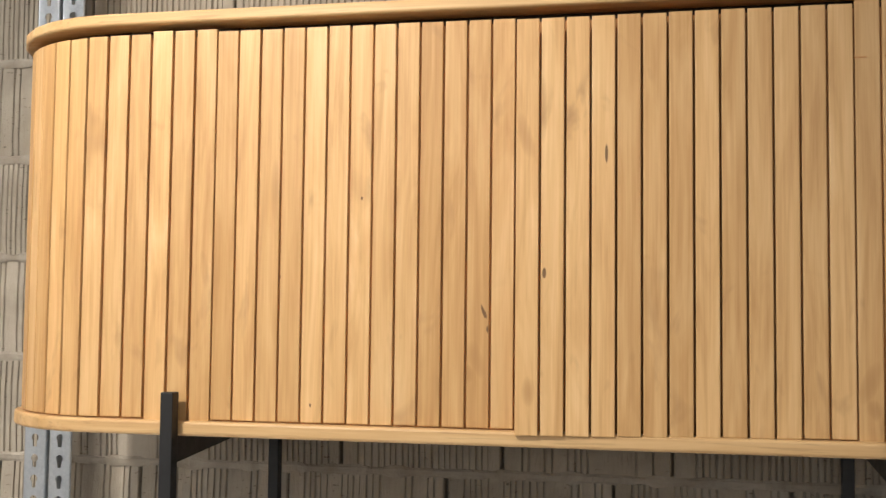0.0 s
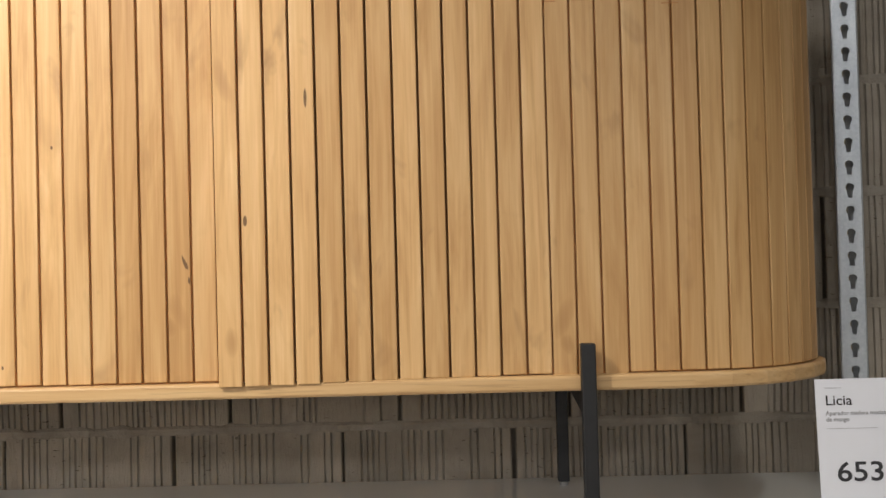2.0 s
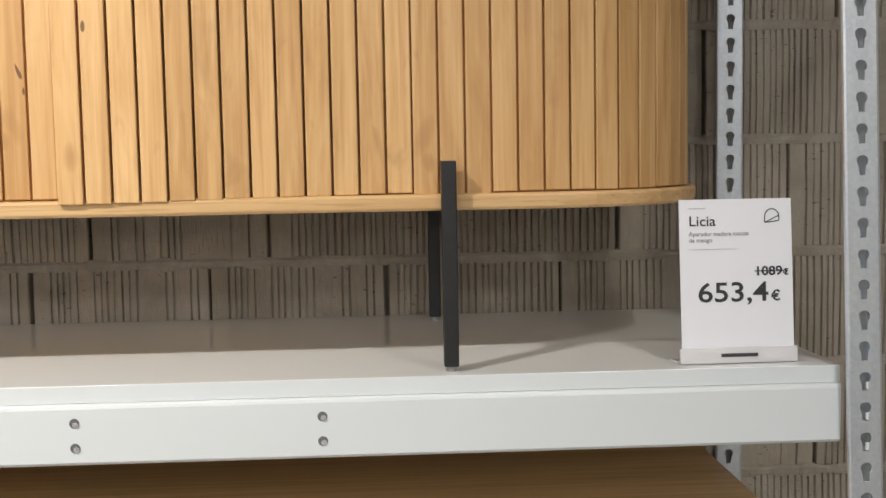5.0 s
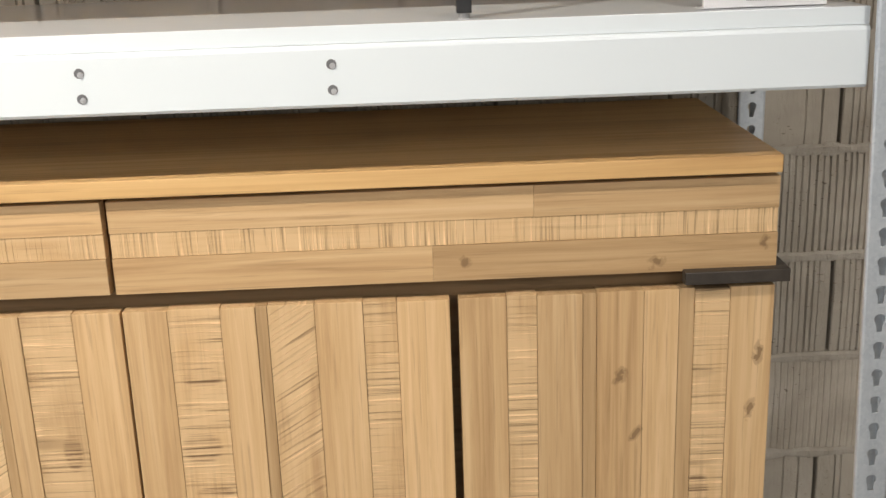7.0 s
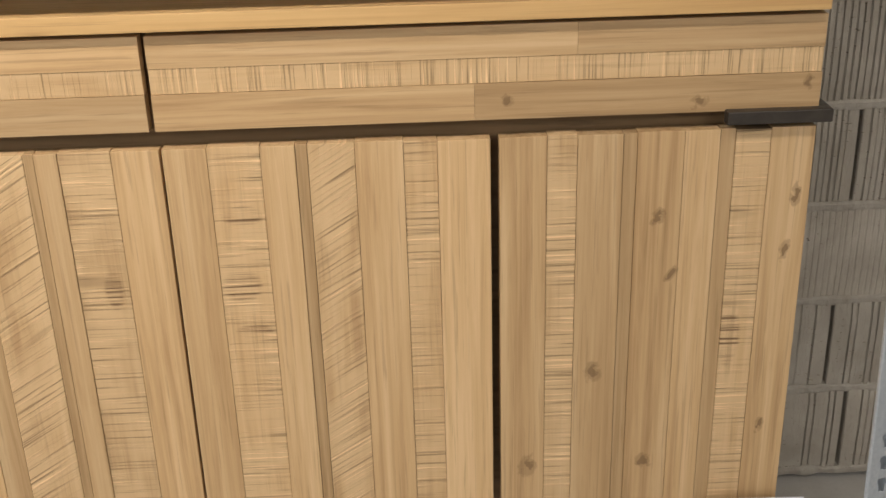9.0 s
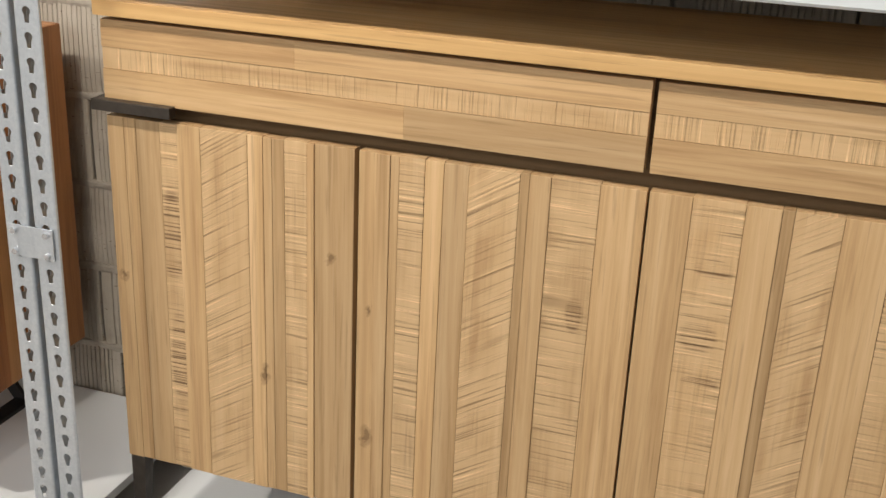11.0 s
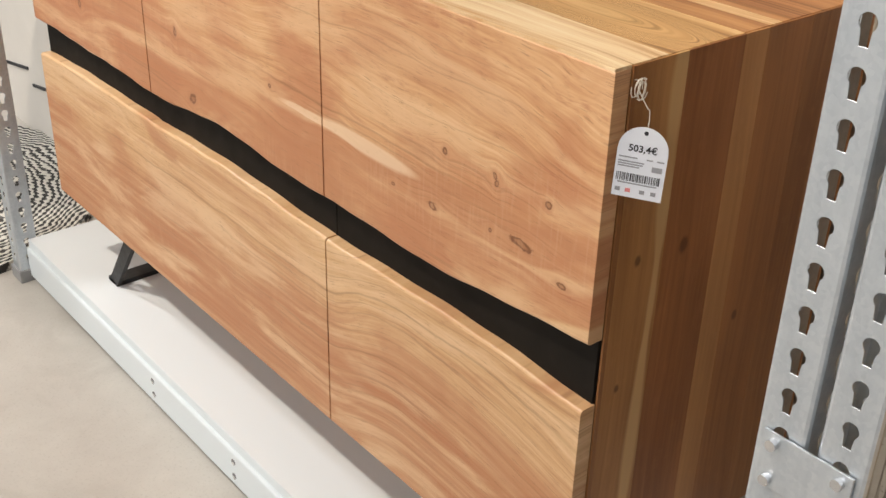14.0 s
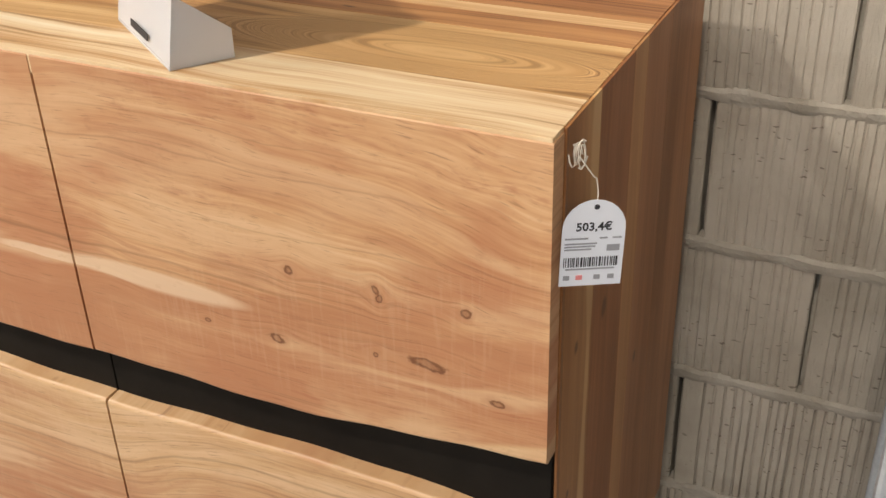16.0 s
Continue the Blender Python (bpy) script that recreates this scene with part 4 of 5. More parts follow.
# ---- price cards ----
def price_card(name_line, second, third, old, price, at, tilt, turn, riser=0.0):
    """An A5 card in a clear foot; origin at the card's lower left corner, face to -y."""
    c = thing("price_card", "white printed price card in a clear acrylic stand", "price card", "price cards")
    w, h = 0.148, 0.205
    up = 0.006 + riser
    face = pose(0, 0, 0, 90, 0, 0)
    part("card", block(0, w, 0, 0.0012, up, up + h), M_PAPER, c)
    put = lambda x, z: Matrix.Translation((x, -0.0006, up + z)) @ face
    lettering(name_line, 0.0185, c, put(0.012, 0.171), M_INK, bold=0.0001, stretch=1.08)
    lettering(second, 0.0078, c, put(0.012, 0.158), M_GREYINK, bold=0.0001)
    lettering(third, 0.0078, c, put(0.012, 0.150), M_GREYINK, bold=0.0001)
    lettering(old[:-1], 0.0165, c, put(0.1345, 0.106), M_INK, "RIGHT", 0.0004, 1.12)
    lettering(old[-1], 0.0105, c, put(0.1355, 0.106), M_INK, "LEFT", 0.0004)
    lettering(price, 0.0355, c, put(0.116, 0.073), M_INK, "RIGHT", 0.0004, 1.2)
    lettering("€", 0.0185, c, put(0.119, 0.073), M_INK, "LEFT", 0.0004)
    part("strike_line", block(0.098, 0.140, -0.0009, -0.0004, up + 0.1108, up + 0.1122), M_INK, c)
    part("small_print", block(0.012, 0.034, -0.0008, -0.0004, up + 0.193, up + 0.1936), M_GREYINK, c)
    part("thin_rule", block(0.012, 0.078, -0.0008, -0.0004, up + 0.1405, up + 0.1409), M_GREYINK, c)
    bm = bmesh.new()
    pts = [(0.122 + 0.0095 * math.cos(radians(a)), up + 0.181 + 0.0105 * math.sin(radians(a))) for a in range(0, 181, 15)] + [(0.1125, up + 0.174), (0.1315, up + 0.176)]
    for a, b in zip(pts, pts[1:] + pts[:1]):
        rod([(a[0], -0.0007, a[1]), (b[0], -0.0007, b[1])], 0.0006, 4, bm)
    for k in range(1):
        rod([(0.1125, -0.0007, up + 0.174), (0.1315, -0.0007, up + 0.183)], 0.0006, 4, bm)
    part("emblem", bm, M_INK, c, "outlined dome emblem")
    foot = part("foot", block(-0.003, w + 0.003, -0.004, 0.003, 0.0, 0.020 + riser, 0.0008), M_ACRYLIC, c, "clear acrylic strip")
    part("maker_bar", block(0.05, 0.098, -0.0052, -0.0042, 0.008, 0.0125), M_INK, foot)
    part("foot_base", block(-0.003, w + 0.003, 0.003, 0.055, 0.0, 0.003, 0.0006), M_ACRYLIC, c, "clear acrylic base")
    c.matrix_basis = pose(*at, tilt, 0, turn)
    return c


price_card("Licia", "Aparador madera maciza", "de mango", "1089€", "653,4", (0.613, 1.655, SHELF_HIGH + 0.001), -5, 1.5)
price_card("Thinh", "Aparador madera maciza", "de acacia", "1299€", "779,4", (0.609, 1.634, SHELF_LOW + 0.001), -3, -2, 0.041)


# ---- the plank sideboard under the shelf ----
def tapered_leg(x, y, top, low, wide, narrow, splay):
    """A square leg that narrows and leans outwards towards its foot."""
    bm = bmesh.new()
    rings = [[bm.verts.new((x + dx + sx * h, y + sy * h, z)) for sx, sy in ((-1, -1), (1, -1), (1, 1), (-1, 1))] for z, h, dx in ((top, wide, 0.0), (low + 0.002, narrow, splay), (low, narrow - 0.0015, splay))]
    for a, b in zip(rings, rings[1:]):
        for k in range(4):
            bm.faces.new((a[k], b[k], b[(k + 1) % 4], a[(k + 1) % 4]))
    bm.faces.new(rings[0]), bm.faces.new(rings[-1][::-1])
    return bm


def plank_sideboard():
    s = thing("plank_sideboard", "solid acacia sideboard with plank doors, two drawers and dark metal corners", "sideboard")
    x0, x1, back = -1.017, 0.729, 2.118
    zb, zt = 0.312, 1.1175
    # Body colour holds the shade of the strip between drawers and doors.
    part("body", block(x0 + 0.003, x1 - 0.003, FRONT + 0.052, back, zb, zt - 0.026, 0.002), M_RECESS_SHADE, s, "acacia carcass with the recess shade in its colour")
    part("top", block(x0 - 0.001, x1 - 0.004, FRONT - 0.014, back + 0.002, zt - 0.0235, zt, 0.0015), M_TOP, s, "amber laminated wood top")
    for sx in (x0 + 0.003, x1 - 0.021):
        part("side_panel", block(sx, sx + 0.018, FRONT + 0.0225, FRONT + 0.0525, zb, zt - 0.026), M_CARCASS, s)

    def board(own, a, b, c, d, material, proud, gap=0.00025, soft=0.0010):
        part("plank", block(a + gap, b - gap, FRONT - proud, FRONT + 0.022, c + gap, d - gap, soft), material, own)

    mid = -0.158
    for a, b in ((x0 + 0.002, mid - 0.004), (mid + 0.004, x1 - 0.002)):
        d = new("drawer")
        d.parent = s
        tagged(d, "drawer front of three stacked planks")
        for c, e, m, q in ((1.0435, 1.0865, M_PLANK_X, 0.0), (1.0095, 1.0435, M_SAWN_X, -0.001), (0.960, 1.0095, M_PLANK_X, 0.0005)):
            joint = a + (b - a) * random.uniform(0.35, 0.65)
            if m is M_PLANK_X:
                board(d, a, joint, c, e, m, q, 0.0001, 0.0004), board(d, joint, b, c, e, m, q + 0.0003, 0.0001, 0.0004)
            else:
                board(d, a, b, c, e, m, q)
    P, C, D = M_PLANK, M_SAWN, M_SLANT
    doors = [
        (x0 + 0.002, (-0.9850, P), (-0.9630, P), (-0.9200, P), (-0.8890, C), (-0.8470, P), (-0.7650, D), (-0.7390, P), (-0.7240, P), (-0.7030, P), (-0.6650, C), (-0.6530, P), (-0.5875, P)),
        (-0.5805, (-0.5520, P), (-0.5300, P), (-0.5160, P), (-0.4760, C), (-0.4470, P), (-0.4090, P), (-0.3330, D), (-0.3190, P), (-0.2880, P), (-0.2180, C), (-0.1535, P)),
        (-0.1500, (-0.0910, P), (-0.0205, C), (0.0265, P), (0.0425, P), (0.1055, D), (0.1705, P), (0.2160, C), (0.2875, P)),
        (0.2990, (0.3640, P), (0.4050, C), (0.4670, P), (0.4860, P), (0.5500, P), (0.5980, P), (0.6190, P), (0.6670, C), (x1 - 0.002, P)),
    ]
    for x, *row in doors:
        d = new("door")
        d.parent = s
        tagged(d, "plank door of mixed smooth and rough-sawn boards")
        for nx, m in row:
            board(d, x, nx, zb + random.uniform(-0.001, 0.001), 0.935 + random.uniform(-0.001, 0.001), m, random.uniform(-0.0012, 0.0016))
            x = nx
    for sx, ex in ((x0, -1), (x1, 1)):
        bm = block(min(sx + ex * 0.013, sx - ex * 0.128), max(sx + ex * 0.013, sx - ex * 0.128), FRONT - 0.017, FRONT + 0.002, 0.945, 0.963, 0.0015)
        block(min(sx, sx + ex * 0.013), max(sx, sx + ex * 0.013), FRONT + 0.002, FRONT + 0.30, 0.945, 0.963, 0.001, bm)
        part("corner_strap", bm, M_BRONZE, s, "dark bronze metal corner strap")
        for y in (1.700, 2.085):
            part("leg", tapered_leg(sx - ex * 0.016, y, zb - 0.0005, SHELF_LOW, 0.014, 0.009, ex * 0.007), M_BRONZE, s, "slim tapered dark metal leg")
        part("side_rail", block(sx - ex * 0.016 - 0.007, sx - ex * 0.016 + 0.007, 1.714, 2.071, zb - 0.016, zb - 0.001, 0.001), M_BRONZE, s, "dark metal rail below the carcass")
    return s


plank_sideboard()


# ---- the live-edge sideboard on the floor shelf ----
LIFT = 0.0095


def crack_top(x):
    return 0.637 + 0.012 * math.sin((x + 2.36) * 9.0) * math.exp(-((x + 2.36) / 0.35) ** 2) * 0.8 + 0.022 * max(0.0, (x + 1.72) / 0.27) ** 1.6 + 0.0022 * math.sin(x * 19.0) + 0.0008 * math.sin(x * 61.0) - 0.005 * max(0.0, -(x + 2.6) / 0.35)


def crack_low(x):
    return 0.577 - 0.012 * max(0.0, -(x + 2.55) / 0.4) + 0.003 * math.sin(x * 11.0 + 1.0) + 0.0008 * math.sin(x * 47.0) - 0.007 * math.exp(-((x + 2.462) / 0.006) ** 2) - 0.004 * max(0.0, (x + 1.6) / 0.15)


def wavy_front(x0, x1, edge, straight, inward, t=0.022, n=26):
    """A front board whose one long edge follows a wavy line and is rounded over."""
    bm = bmesh.new()
    rings = []
    for i in range(n + 1):
        x = x0 + (x1 - x0) * i / n
        e, sg = edge(x), inward
        prof = [(W_FRONT + t, straight), (W_FRONT + 0.0008, straight), (W_FRONT, straight - sg * 0.0012)]
        soft = 0.005
        for k in range(5):
            a = radians(90 * k / 4)
            prof.append((W_FRONT + soft - soft * math.cos(a), e + sg * (soft - soft * math.sin(a))))
        prof.append((W_FRONT + t, e))
        rings.append([bm.verts.new((x, y, z)) for y, z in prof])
    m = len(rings[0])
    for a, b in zip(rings, rings[1:]):
        for k in range(m):
            bm.faces.new((a[k], a[(k + 1) % m], b[(k + 1) % m], b[k]))
    bm.faces.new(rings[0][::-1]), bm.faces.new(rings[-1])
    return bm


def live_edge_sideboard():
    s = thing("live_edge_sideboard", "oiled acacia sideboard with a black live-edge groove and metal legs", "sideboard", "", (0.030, 0, LIFT))
    x0, x1, back = -2.956, -1.449, 2.112
    zb, zt = 0.262, 0.964
    cols = [x0, -2.460, -1.946, x1]
    yb = W_FRONT + 0.024
    for a, b in ((x0 + 0.004, cols[2] - 0.001), (cols[2] + 0.001, x1 - 0.004)):
        part("groove_panel", block(a, b, W_FRONT + 0.020, yb + 0.012, 0.50, 0.72, 0.0006), M_CRACK, s, "black recessed groove behind the live edges")
    part("carcass", block(x0 + 0.003, x1 - 0.003, yb + 0.012, back - 0.004, zb + 0.001, zt - 0.022), M_INNER, s)
    for a, b in zip(cols, cols[1:]):
        a, b = a + 0.0015, b - 0.0015
        part("upper_front", wavy_front(a, b, crack_top, zt - 0.0035, 1), M_LIVE, s, "upper front with a wavy lower edge", False)
    for a, b in ((cols[0], cols[2]), (cols[2], cols[3])):
        part("lower_front", wavy_front(a + 0.0015, b - 0.0015, crack_low, zb, -1, n=56), M_LIVE_LOW, s, "lower front with a wavy rounded upper edge")
    # top: boards laid along the length
    top = new("top")
    top.parent = s
    tagged(top, "top of joined long boards")
    ys = [W_FRONT + 0.001, 1.748, 1.866, 1.908, 1.930, back]
    for k, (a, b) in enumerate(zip(ys, ys[1:])):
        part("board", block(x0 + 0.0029, x1 - 0.0029, a, b, zt - 0.021, zt + random.uniform(-0.0002, 0.0002), 0.0006), M_LIVE_TOP[k], top)
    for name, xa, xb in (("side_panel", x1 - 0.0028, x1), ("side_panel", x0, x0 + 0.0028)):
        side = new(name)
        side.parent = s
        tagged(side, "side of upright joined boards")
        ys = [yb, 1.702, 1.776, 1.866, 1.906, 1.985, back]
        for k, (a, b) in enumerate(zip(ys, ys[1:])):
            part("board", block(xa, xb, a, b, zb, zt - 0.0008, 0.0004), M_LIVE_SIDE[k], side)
    # legs: sloping flat-bar loops
    for lx, sg in ((x1 - 0.262, 1), (x0 + 0.282, -1)):
        bm = bmesh.new()
        foot = lx + sg * 0.125
        y0, y1 = 1.700, 2.055
        for y in (y0, y1):
            prism([(lx - 0.018, zb), (lx + 0.018, zb), (foot + 0.018, SHELF_LOW - LIFT), (foot - 0.018, SHELF_LOW - LIFT)], "y", y - 0.005, y + 0.005, bm)
        block(foot - 0.020, foot + 0.020, y0 - 0.005, y1 + 0.005, SHELF_LOW - LIFT, SHELF_LOW - LIFT + 0.010, 0.001, bm)
        block(lx - 0.018, lx + 0.018, y0 - 0.005, y1 + 0.005, zb - 0.008, zb, 0.0005, bm)
        part("leg_loop", bm, M_BLACK, s, "black flat-bar metal leg loop")
    return s


live_edge_sideboard()


def hang_tag():
    t = thing("hang_tag", "white arched paper hang tag on a clear cord", "tag")
    w, h = 0.049, 0.075
    pts = [(-w / 2, 0), (w / 2, 0), (w / 2, h - w / 2)] + [(w / 2 * math.cos(radians(a)), h - w / 2 + w / 2 * math.sin(radians(a))) for a in range(15, 166, 15)] + [(-w / 2, h - w / 2)]
    part("paper", prism(pts, "y", -0.0004, 0.0004), M_PAPER, t)
    part("eyelet", rod([(0.001, -0.0007, h - 0.006), (0.001, 0.0007, h - 0.006)], 0.0022, 10), M_INK, t)
    up = pose(0, 0, 0, 90)
    lettering("503,4€", 0.0098, t, Matrix.Translation((0, -0.0006, 0.049)) @ up, M_INK, "CENTER", 0.0002)
    for k, (a, b, z) in enumerate(((-0.022, -0.004, 0.0415), (0.005, 0.011, 0.0415), (0.015, 0.022, 0.0415), (-0.022, 0.003, 0.0370), (-0.022, 0.002, 0.0345), (-0.022, -0.001, 0.032), (-0.020, 0.018, 0.0145))):
        part("small_print", block(a, b, -0.0008, -0.0004, z, z + 0.0013), M_GREYINK, t)
    part("stock_mark", block(0.011, 0.021, -0.0008, -0.0004, 0.0305, 0.036), M_GREYINK, t)
    x = -0.022
    bm = bmesh.new()
    rnd = random.Random(4)
    while x < 0.020:
        q = rnd.choice((0.0006, 0.0009, 0.0014))
        block(x, x + q, -0.0008, -0.0004, 0.0172, 0.0255, 0, bm)
        x += q + rnd.choice((0.0006, 0.001, 0.0013))
    part("barcode", bm, M_INK, t)
    for x, m in ((-0.019, M_GREYINK), (-0.009, M_PINK), (0.005, M_GREYINK), (0.016, M_GREYINK)):
        part("icon", block(x - 0.0025, x + 0.0025, -0.0008, -0.0004, 0.0055, 0.0095), m, t)
    knot, hole = Vector((-0.014, 0.010, h + 0.033)), Vector((0.001, 0, h - 0.006))
    bm = rod([hole, hole + Vector((0.0005, 0.002, 0.012)), hole + Vector((-0.001, 0.004, 0.022)), knot + Vector((0.012, -0.006, -0.016)), knot + Vector((0.004, -0.004, -0.005)), knot], 0.00055, 6)
    for i in range(6):
        a, q0 = i * 1.05, 0.006 + 0.0022 * math.sin(i * 2.1)
        c = [knot + Vector((0.55 * q0 * math.cos(a + q * 0.62) + 0.004 * math.sin(i * 1.7), 0.003 * math.sin(q * 0.9 + i), (q0 + 0.003) * math.sin(a + q * 0.62))) for q in range(9)]
        rod(c, 0.0006, 5, bm)
    part("cord", bm, M_STRING, t, "tangled clear cord")
    t.matrix_basis = pose(-1.396, 1.691, 0.845, 0, 2, 32)
    return t


hang_tag()


def acrylic_stand():
    a = thing("card_stand", "frosted acrylic card stand holding a white card", "card stand")
    part("wedge", prism([(0, 0), (0.058, 0), (0.058, 0.026), (0.012, 0.062)], "x", 0, 0.004), M_ACRYLIC, a)
    part("wedge", prism([(0, 0), (0.058, 0), (0.058, 0.026), (0.012, 0.062)], "x", 0.150, 0.154), M_ACRYLIC, a)
    part("front_sheet", prism([(0, 0), (0.003, 0), (0.030, 0.15), (0.027, 0.15)], "x", 0, 0.154), M_ACRYLIC, a)
    c = part("card", prism([(0.004, 0.003), (0.005, 0.003), (0.0405, 0.205), (0.0395, 0.205)], "x", 0.004, 0.150), M_PAPER, a)
    part("maker_bar", prism([(-0.0012, 0.010), (-0.0004, 0.010), (0.0006, 0.016), (-0.0002, 0.016)], "x", 0.05, 0.10), M_INK, c)
    part("base", block(0, 0.154, 0, 0.058, 0, 0.003, 0.0006), M_ACRYLIC, a)
    a.matrix_basis = pose(-1.890, 1.765, 0.9740, 0, 0, -35)
    return a


acrylic_stand()


# ---- beyond the rack ----
def braided_rug():
    r = thing("braided_rug", "round black and white braided rug lying in waves on the floor", "rug", "", (-3.64, 1.50, 0))
    bm = bmesh.new()
    rings = []
    R = 0.51
    for i in range(1, 31):
        q = R * i / 30
        ring = []
        for k in range(72):
            a = k * math.tau / 72
            x, y = q * math.cos(a), q * math.sin(a)
            z = 0.012 + 0.016 * noise.noise(Vector((x * 5, y * 5, 0))) + 0.010 + (0.003 * math.sin(q * 380))
            ring.append(bm.verts.new((x, y, max(0.006, z))))
        rings.append(ring)
    for a, b in zip(rings, rings[1:]):
        for k in range(72):
            bm.faces.new((a[k], a[(k + 1) % 72], b[(k + 1) % 72], b[k]))
    low = [bm.verts.new((v.co.x, v.co.y, 0.0)) for v in rings[-1]]
    for k in range(72):
        bm.faces.new((rings[-1][k], rings[-1][(k + 1) % 72], low[(k + 1) % 72], low[k]))
    bm.faces.new(rings[0])
    part("weave", bm, M_RUG, r)


braided_rug()


def foot_plates():
    f = thing("steel_foot_plate", "thin grey steel foot plates at the edge of the braided rug", "plate", "", (-3.16, 1.33, 0))
    for k, (dx, dy, turn) in enumerate(((0.0, 0.0, 12), (0.045, -0.055, 12), (-0.02, 0.06, 8))):
        bm = block(-0.028, 0.028, -0.045, 0.045, 0.0, 0.004, 0.0008)
        bm.transform(pose(dx, dy, 0.034 + 0.0045 * k, 0, 0, turn))
        part("plate", bm, M_STEEL, f)
    bm = block(-0.012, 0.012, -0.07, 0.07, 0.0, 0.034, 0.001)
    part("bracket", bm, M_RUBBER, f, "dark bracket under the plates")


foot_plates()


def rod_stand():
    s = thing("side_table", "slim brass-legged stand on the braided rug", "side table")
    for a, b in (((-3.34, 1.405, 0.02), (-3.27, 1.525, 0.75)), ((-3.815, 1.70, 0.02), (-3.62, 1.70, 0.75)), ((-3.72, 1.28, 0.02), (-3.56, 1.42, 0.75))):
        leg = part("leg", rod([a, b], 0.0038, 10), M_BRASS, s, "thin brass rod leg")
        part("leg_tip", rod([(a[0], a[1], 0.012), (a[0], a[1], 0.022)], 0.008, 10), M_BRASS, leg)
    part("tabletop", rod([(-3.47, 1.56, 0.75), (-3.47, 1.56, 0.765)], 0.24, 40), M_BRASS, s)


rod_stand()


def slot_panel():
    p = thing("slotted_panel", "white display panel with short black slots in steps", "panel")
    part("sheet", block(-6.2, -3.16, 1.965, 1.99, 0.0, 2.3, 0.002), M_PLASTER, p)
    for k in range(-2, 6):
        x = -5.021 + 0.291 * k
        part("slot", prism([(x, 0.156), (x + 0.270, 0.200), (x + 0.270, 0.209), (x, 0.165)], "y", 1.9615, 1.9655), M_INK, p)
    return p


slot_panel()

# ---- the wall's clay blocks ----
BW, BH = 0.302, 0.197
rb = random.Random(11)


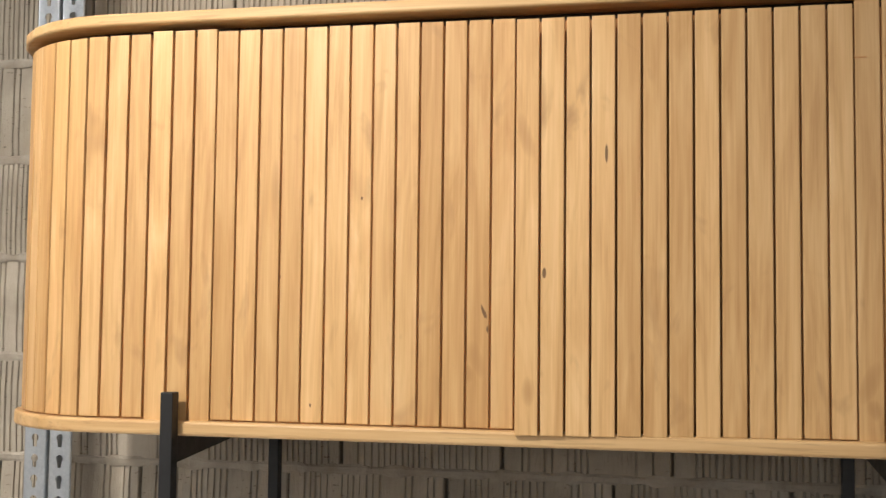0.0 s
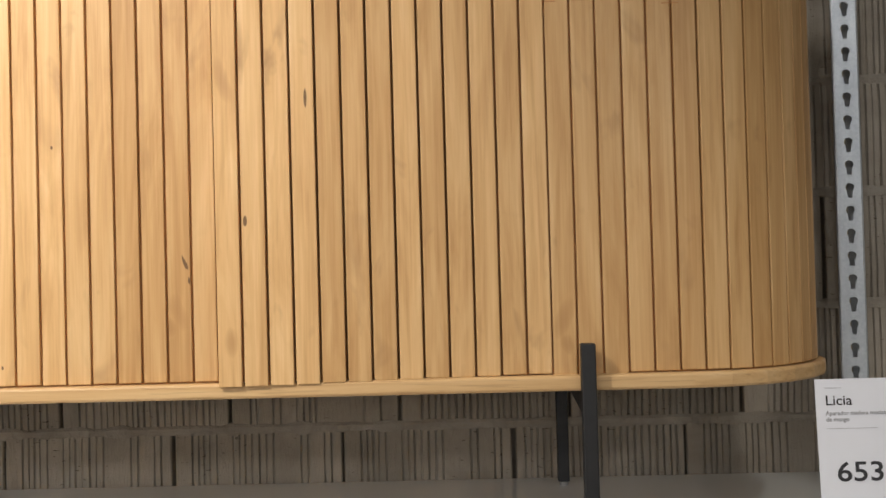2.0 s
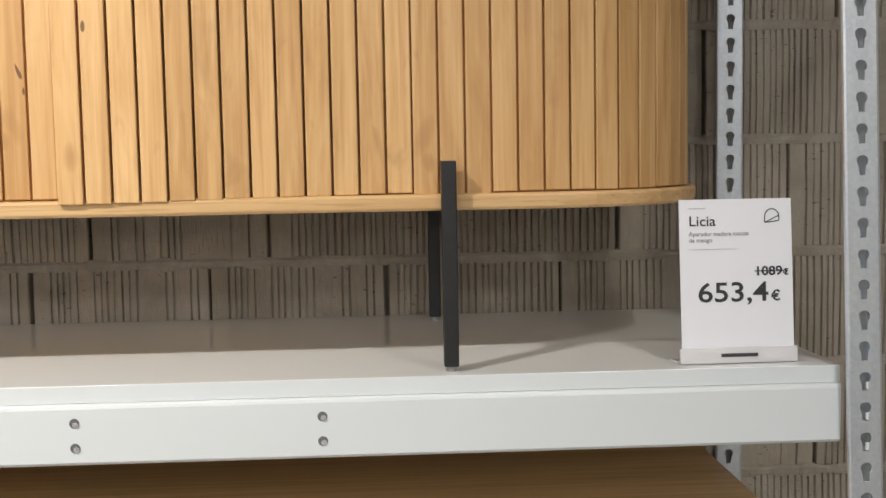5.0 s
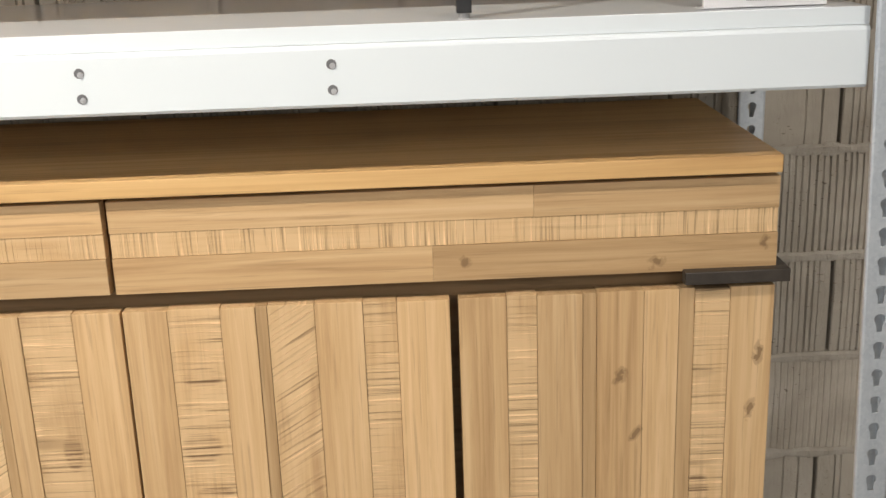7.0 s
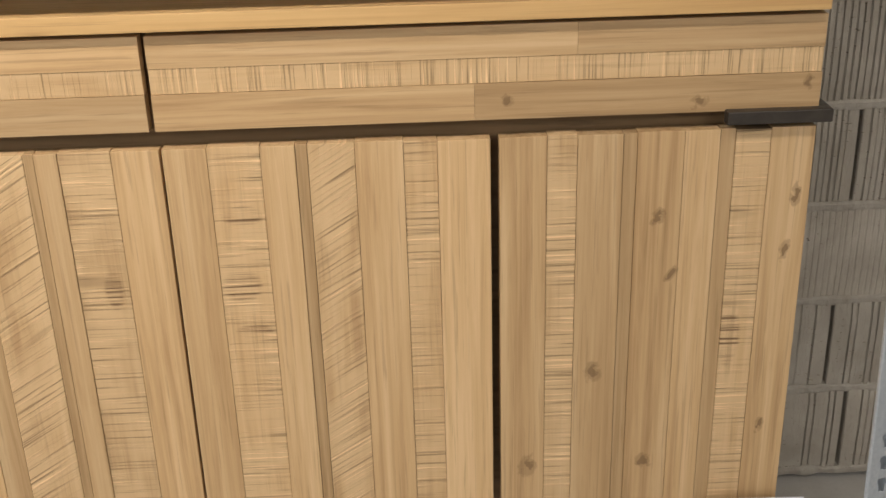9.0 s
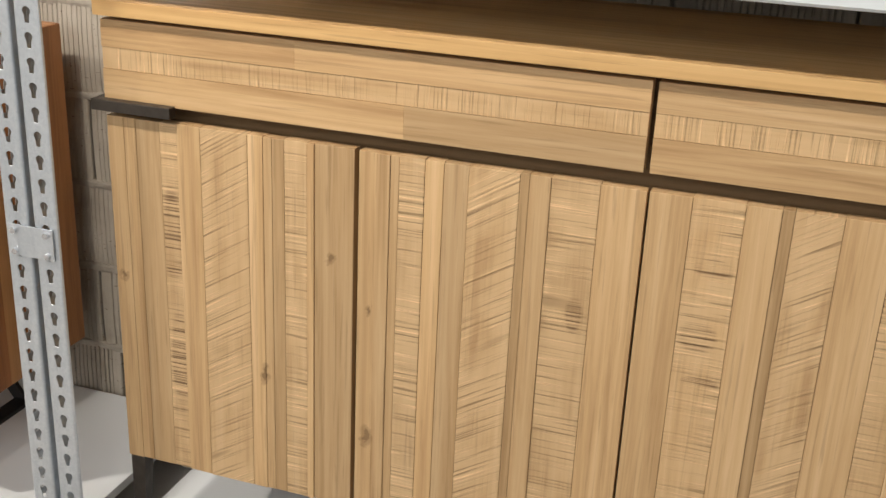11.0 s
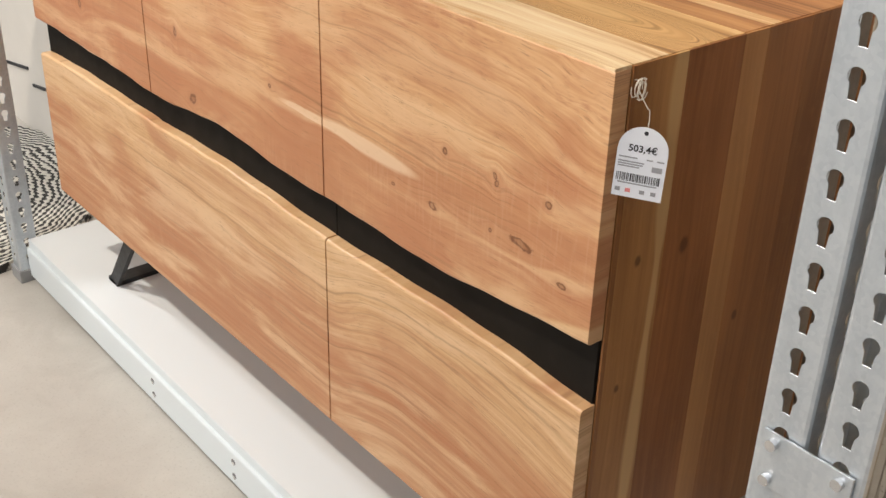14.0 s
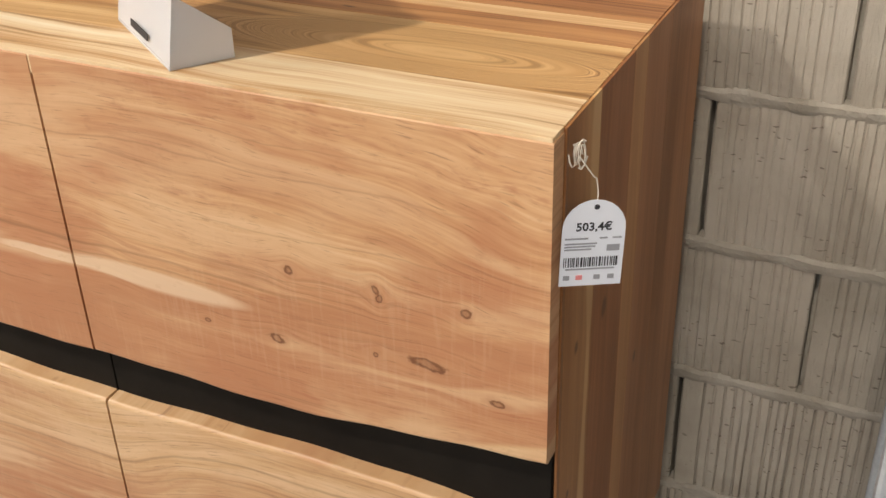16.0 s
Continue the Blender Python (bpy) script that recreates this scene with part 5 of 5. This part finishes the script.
def block_mesh(seed, w):
    """A clay block with upright grooves of uneven width in its face."""
    r = random.Random(seed)
    h = BH - 0.013
    xs, x = [(-w / 2, 0.003), (-w / 2 + 0.002, 0.0)], -w / 2 + 0.006 + r.random() * 0.035
    wide = seed % 3 == 1
    shallow = 0.4 if seed >= 6 else 1.0
    while x < w / 2 - 0.014:
        g, ridge = r.uniform(0.0034, 0.0050), r.uniform(0.0058, 0.0092)
        if wide and r.random() < 0.4:
            x += 0.018
            continue
        deep = r.uniform(0.0034, 0.0066) * shallow
        xs += [(x, 0.0), (x + g * 0.18, deep * 0.7), (x + g * 0.5, deep), (x + g * 0.82, deep * 0.7), (x + g, 0.0)]
        x += g + ridge
    xs += [(w / 2 - 0.002, 0.0), (w / 2, 0.003)]
    bm = bmesh.new()
    levels = []
    for q in range(5):
        z, swell = -h / 2 + h * q / 4, (0.0022 if q in (0, 4) else 0.0)
        row_verts = []
        for i, (a, d) in enumerate(xs):
            jig = 0.0 if i in (0, 1, len(xs) - 2, len(xs) - 1) else r.uniform(-0.0004, 0.0004)
            row_verts.append(bm.verts.new((a + jig, d * r.uniform(0.75, 1.15) + swell + r.uniform(0, 0.0006), z)))
        levels.append(row_verts)
    for u, t in zip(levels, levels[1:]):
        for k in range(len(xs) - 1):
            bm.faces.new((u[k], u[k + 1], t[k + 1], t[k]))
    lo, hi = levels[0], levels[-1]
    b = [bm.verts.new((q, 0.03, z)) for q, z in ((-w / 2, -h / 2), (w / 2, -h / 2), (w / 2, h / 2), (-w / 2, h / 2))]
    bm.faces.new((*hi, b[2], b[3])), bm.faces.new((*lo[::-1], b[0], b[1]))
    bm.faces.new((*(q[0] for q in levels), b[3], b[0])), bm.faces.new((*(q[-1] for q in levels[::-1]), b[1], b[2]))
    bmesh.ops.recalc_face_normals(bm, faces=bm.faces)
    me = bpy.data.meshes.new("clay_block")
    bm.to_mesh(me)
    bm.free()
    me.materials.append(M_BLOCK)
    return me


clay = [block_mesh(k, BW - 0.006) for k in range(10)]
starts = {4: 0.089, 5: 0.238, 6: 0.096, 7: 0.240, 8: 0.090, 9: -0.065, 10: 0.036}
for row in range(1, 16):
    zc = 1.400 + (row - 10 + 0.5) * BH
    if zc < 0.05:
        continue
    start = starts.get(row + 0, rb.uniform(0, BW))
    for k in range(-12, 6):
        x = start + (k + 0.5) * BW
        if -3.75 < x - BW / 2 and x + BW / 2 < 1.75:
            share("clay_block", clay[rb.randrange(5, 10) if x < -0.9 and row < 9 else rb.randrange(7)], wall_back, "", pose(x + rb.uniform(-0.0015, 0.0015), WALL + rb.uniform(-0.0015, 0.002), zc, 0, 0, rb.uniform(-0.25, 0.25)))

# squeezed mortar in the bed joints
verts, faces = [], []
for row in range(2, 17):
    z = 1.400 + (row - 10) * BH
    n = 520
    base = len(verts)
    for i in range(n + 1):
        x = -3.7 + 5.5 * i / n
        q = noise.noise(Vector((x * 34, row * 7.1, 0))) + 0.6 * noise.noise(Vector((x * 90, row * 3.3, 5)))
        p = 0.0036 * q
        hz = 0.0090 + 0.0060 * noise.noise(Vector((x * 25, row * 9.0, 2)))
        mid = WALL - 0.001 - max(-0.004, p)
        for dy, dz in ((0.02, hz * 1.05), (0.003, hz), (0.0, hz * 0.45), (0.0008, -hz * 0.35), (0.003, -hz), (0.02, -hz * 1.05)):
            verts.append((x, mid + dy, z + dz))
    for i in range(n):
        for k in range(5):
            a = base + i * 6 + k
            faces.append((a, a + 6, a + 7, a + 1))
me = bpy.data.meshes.new("mortar_joint")
me.from_pydata(verts, [], faces)
me.materials.append(M_MORTAR)
tagged(share("mortar_joint", me, wall_back), kind="stuff")
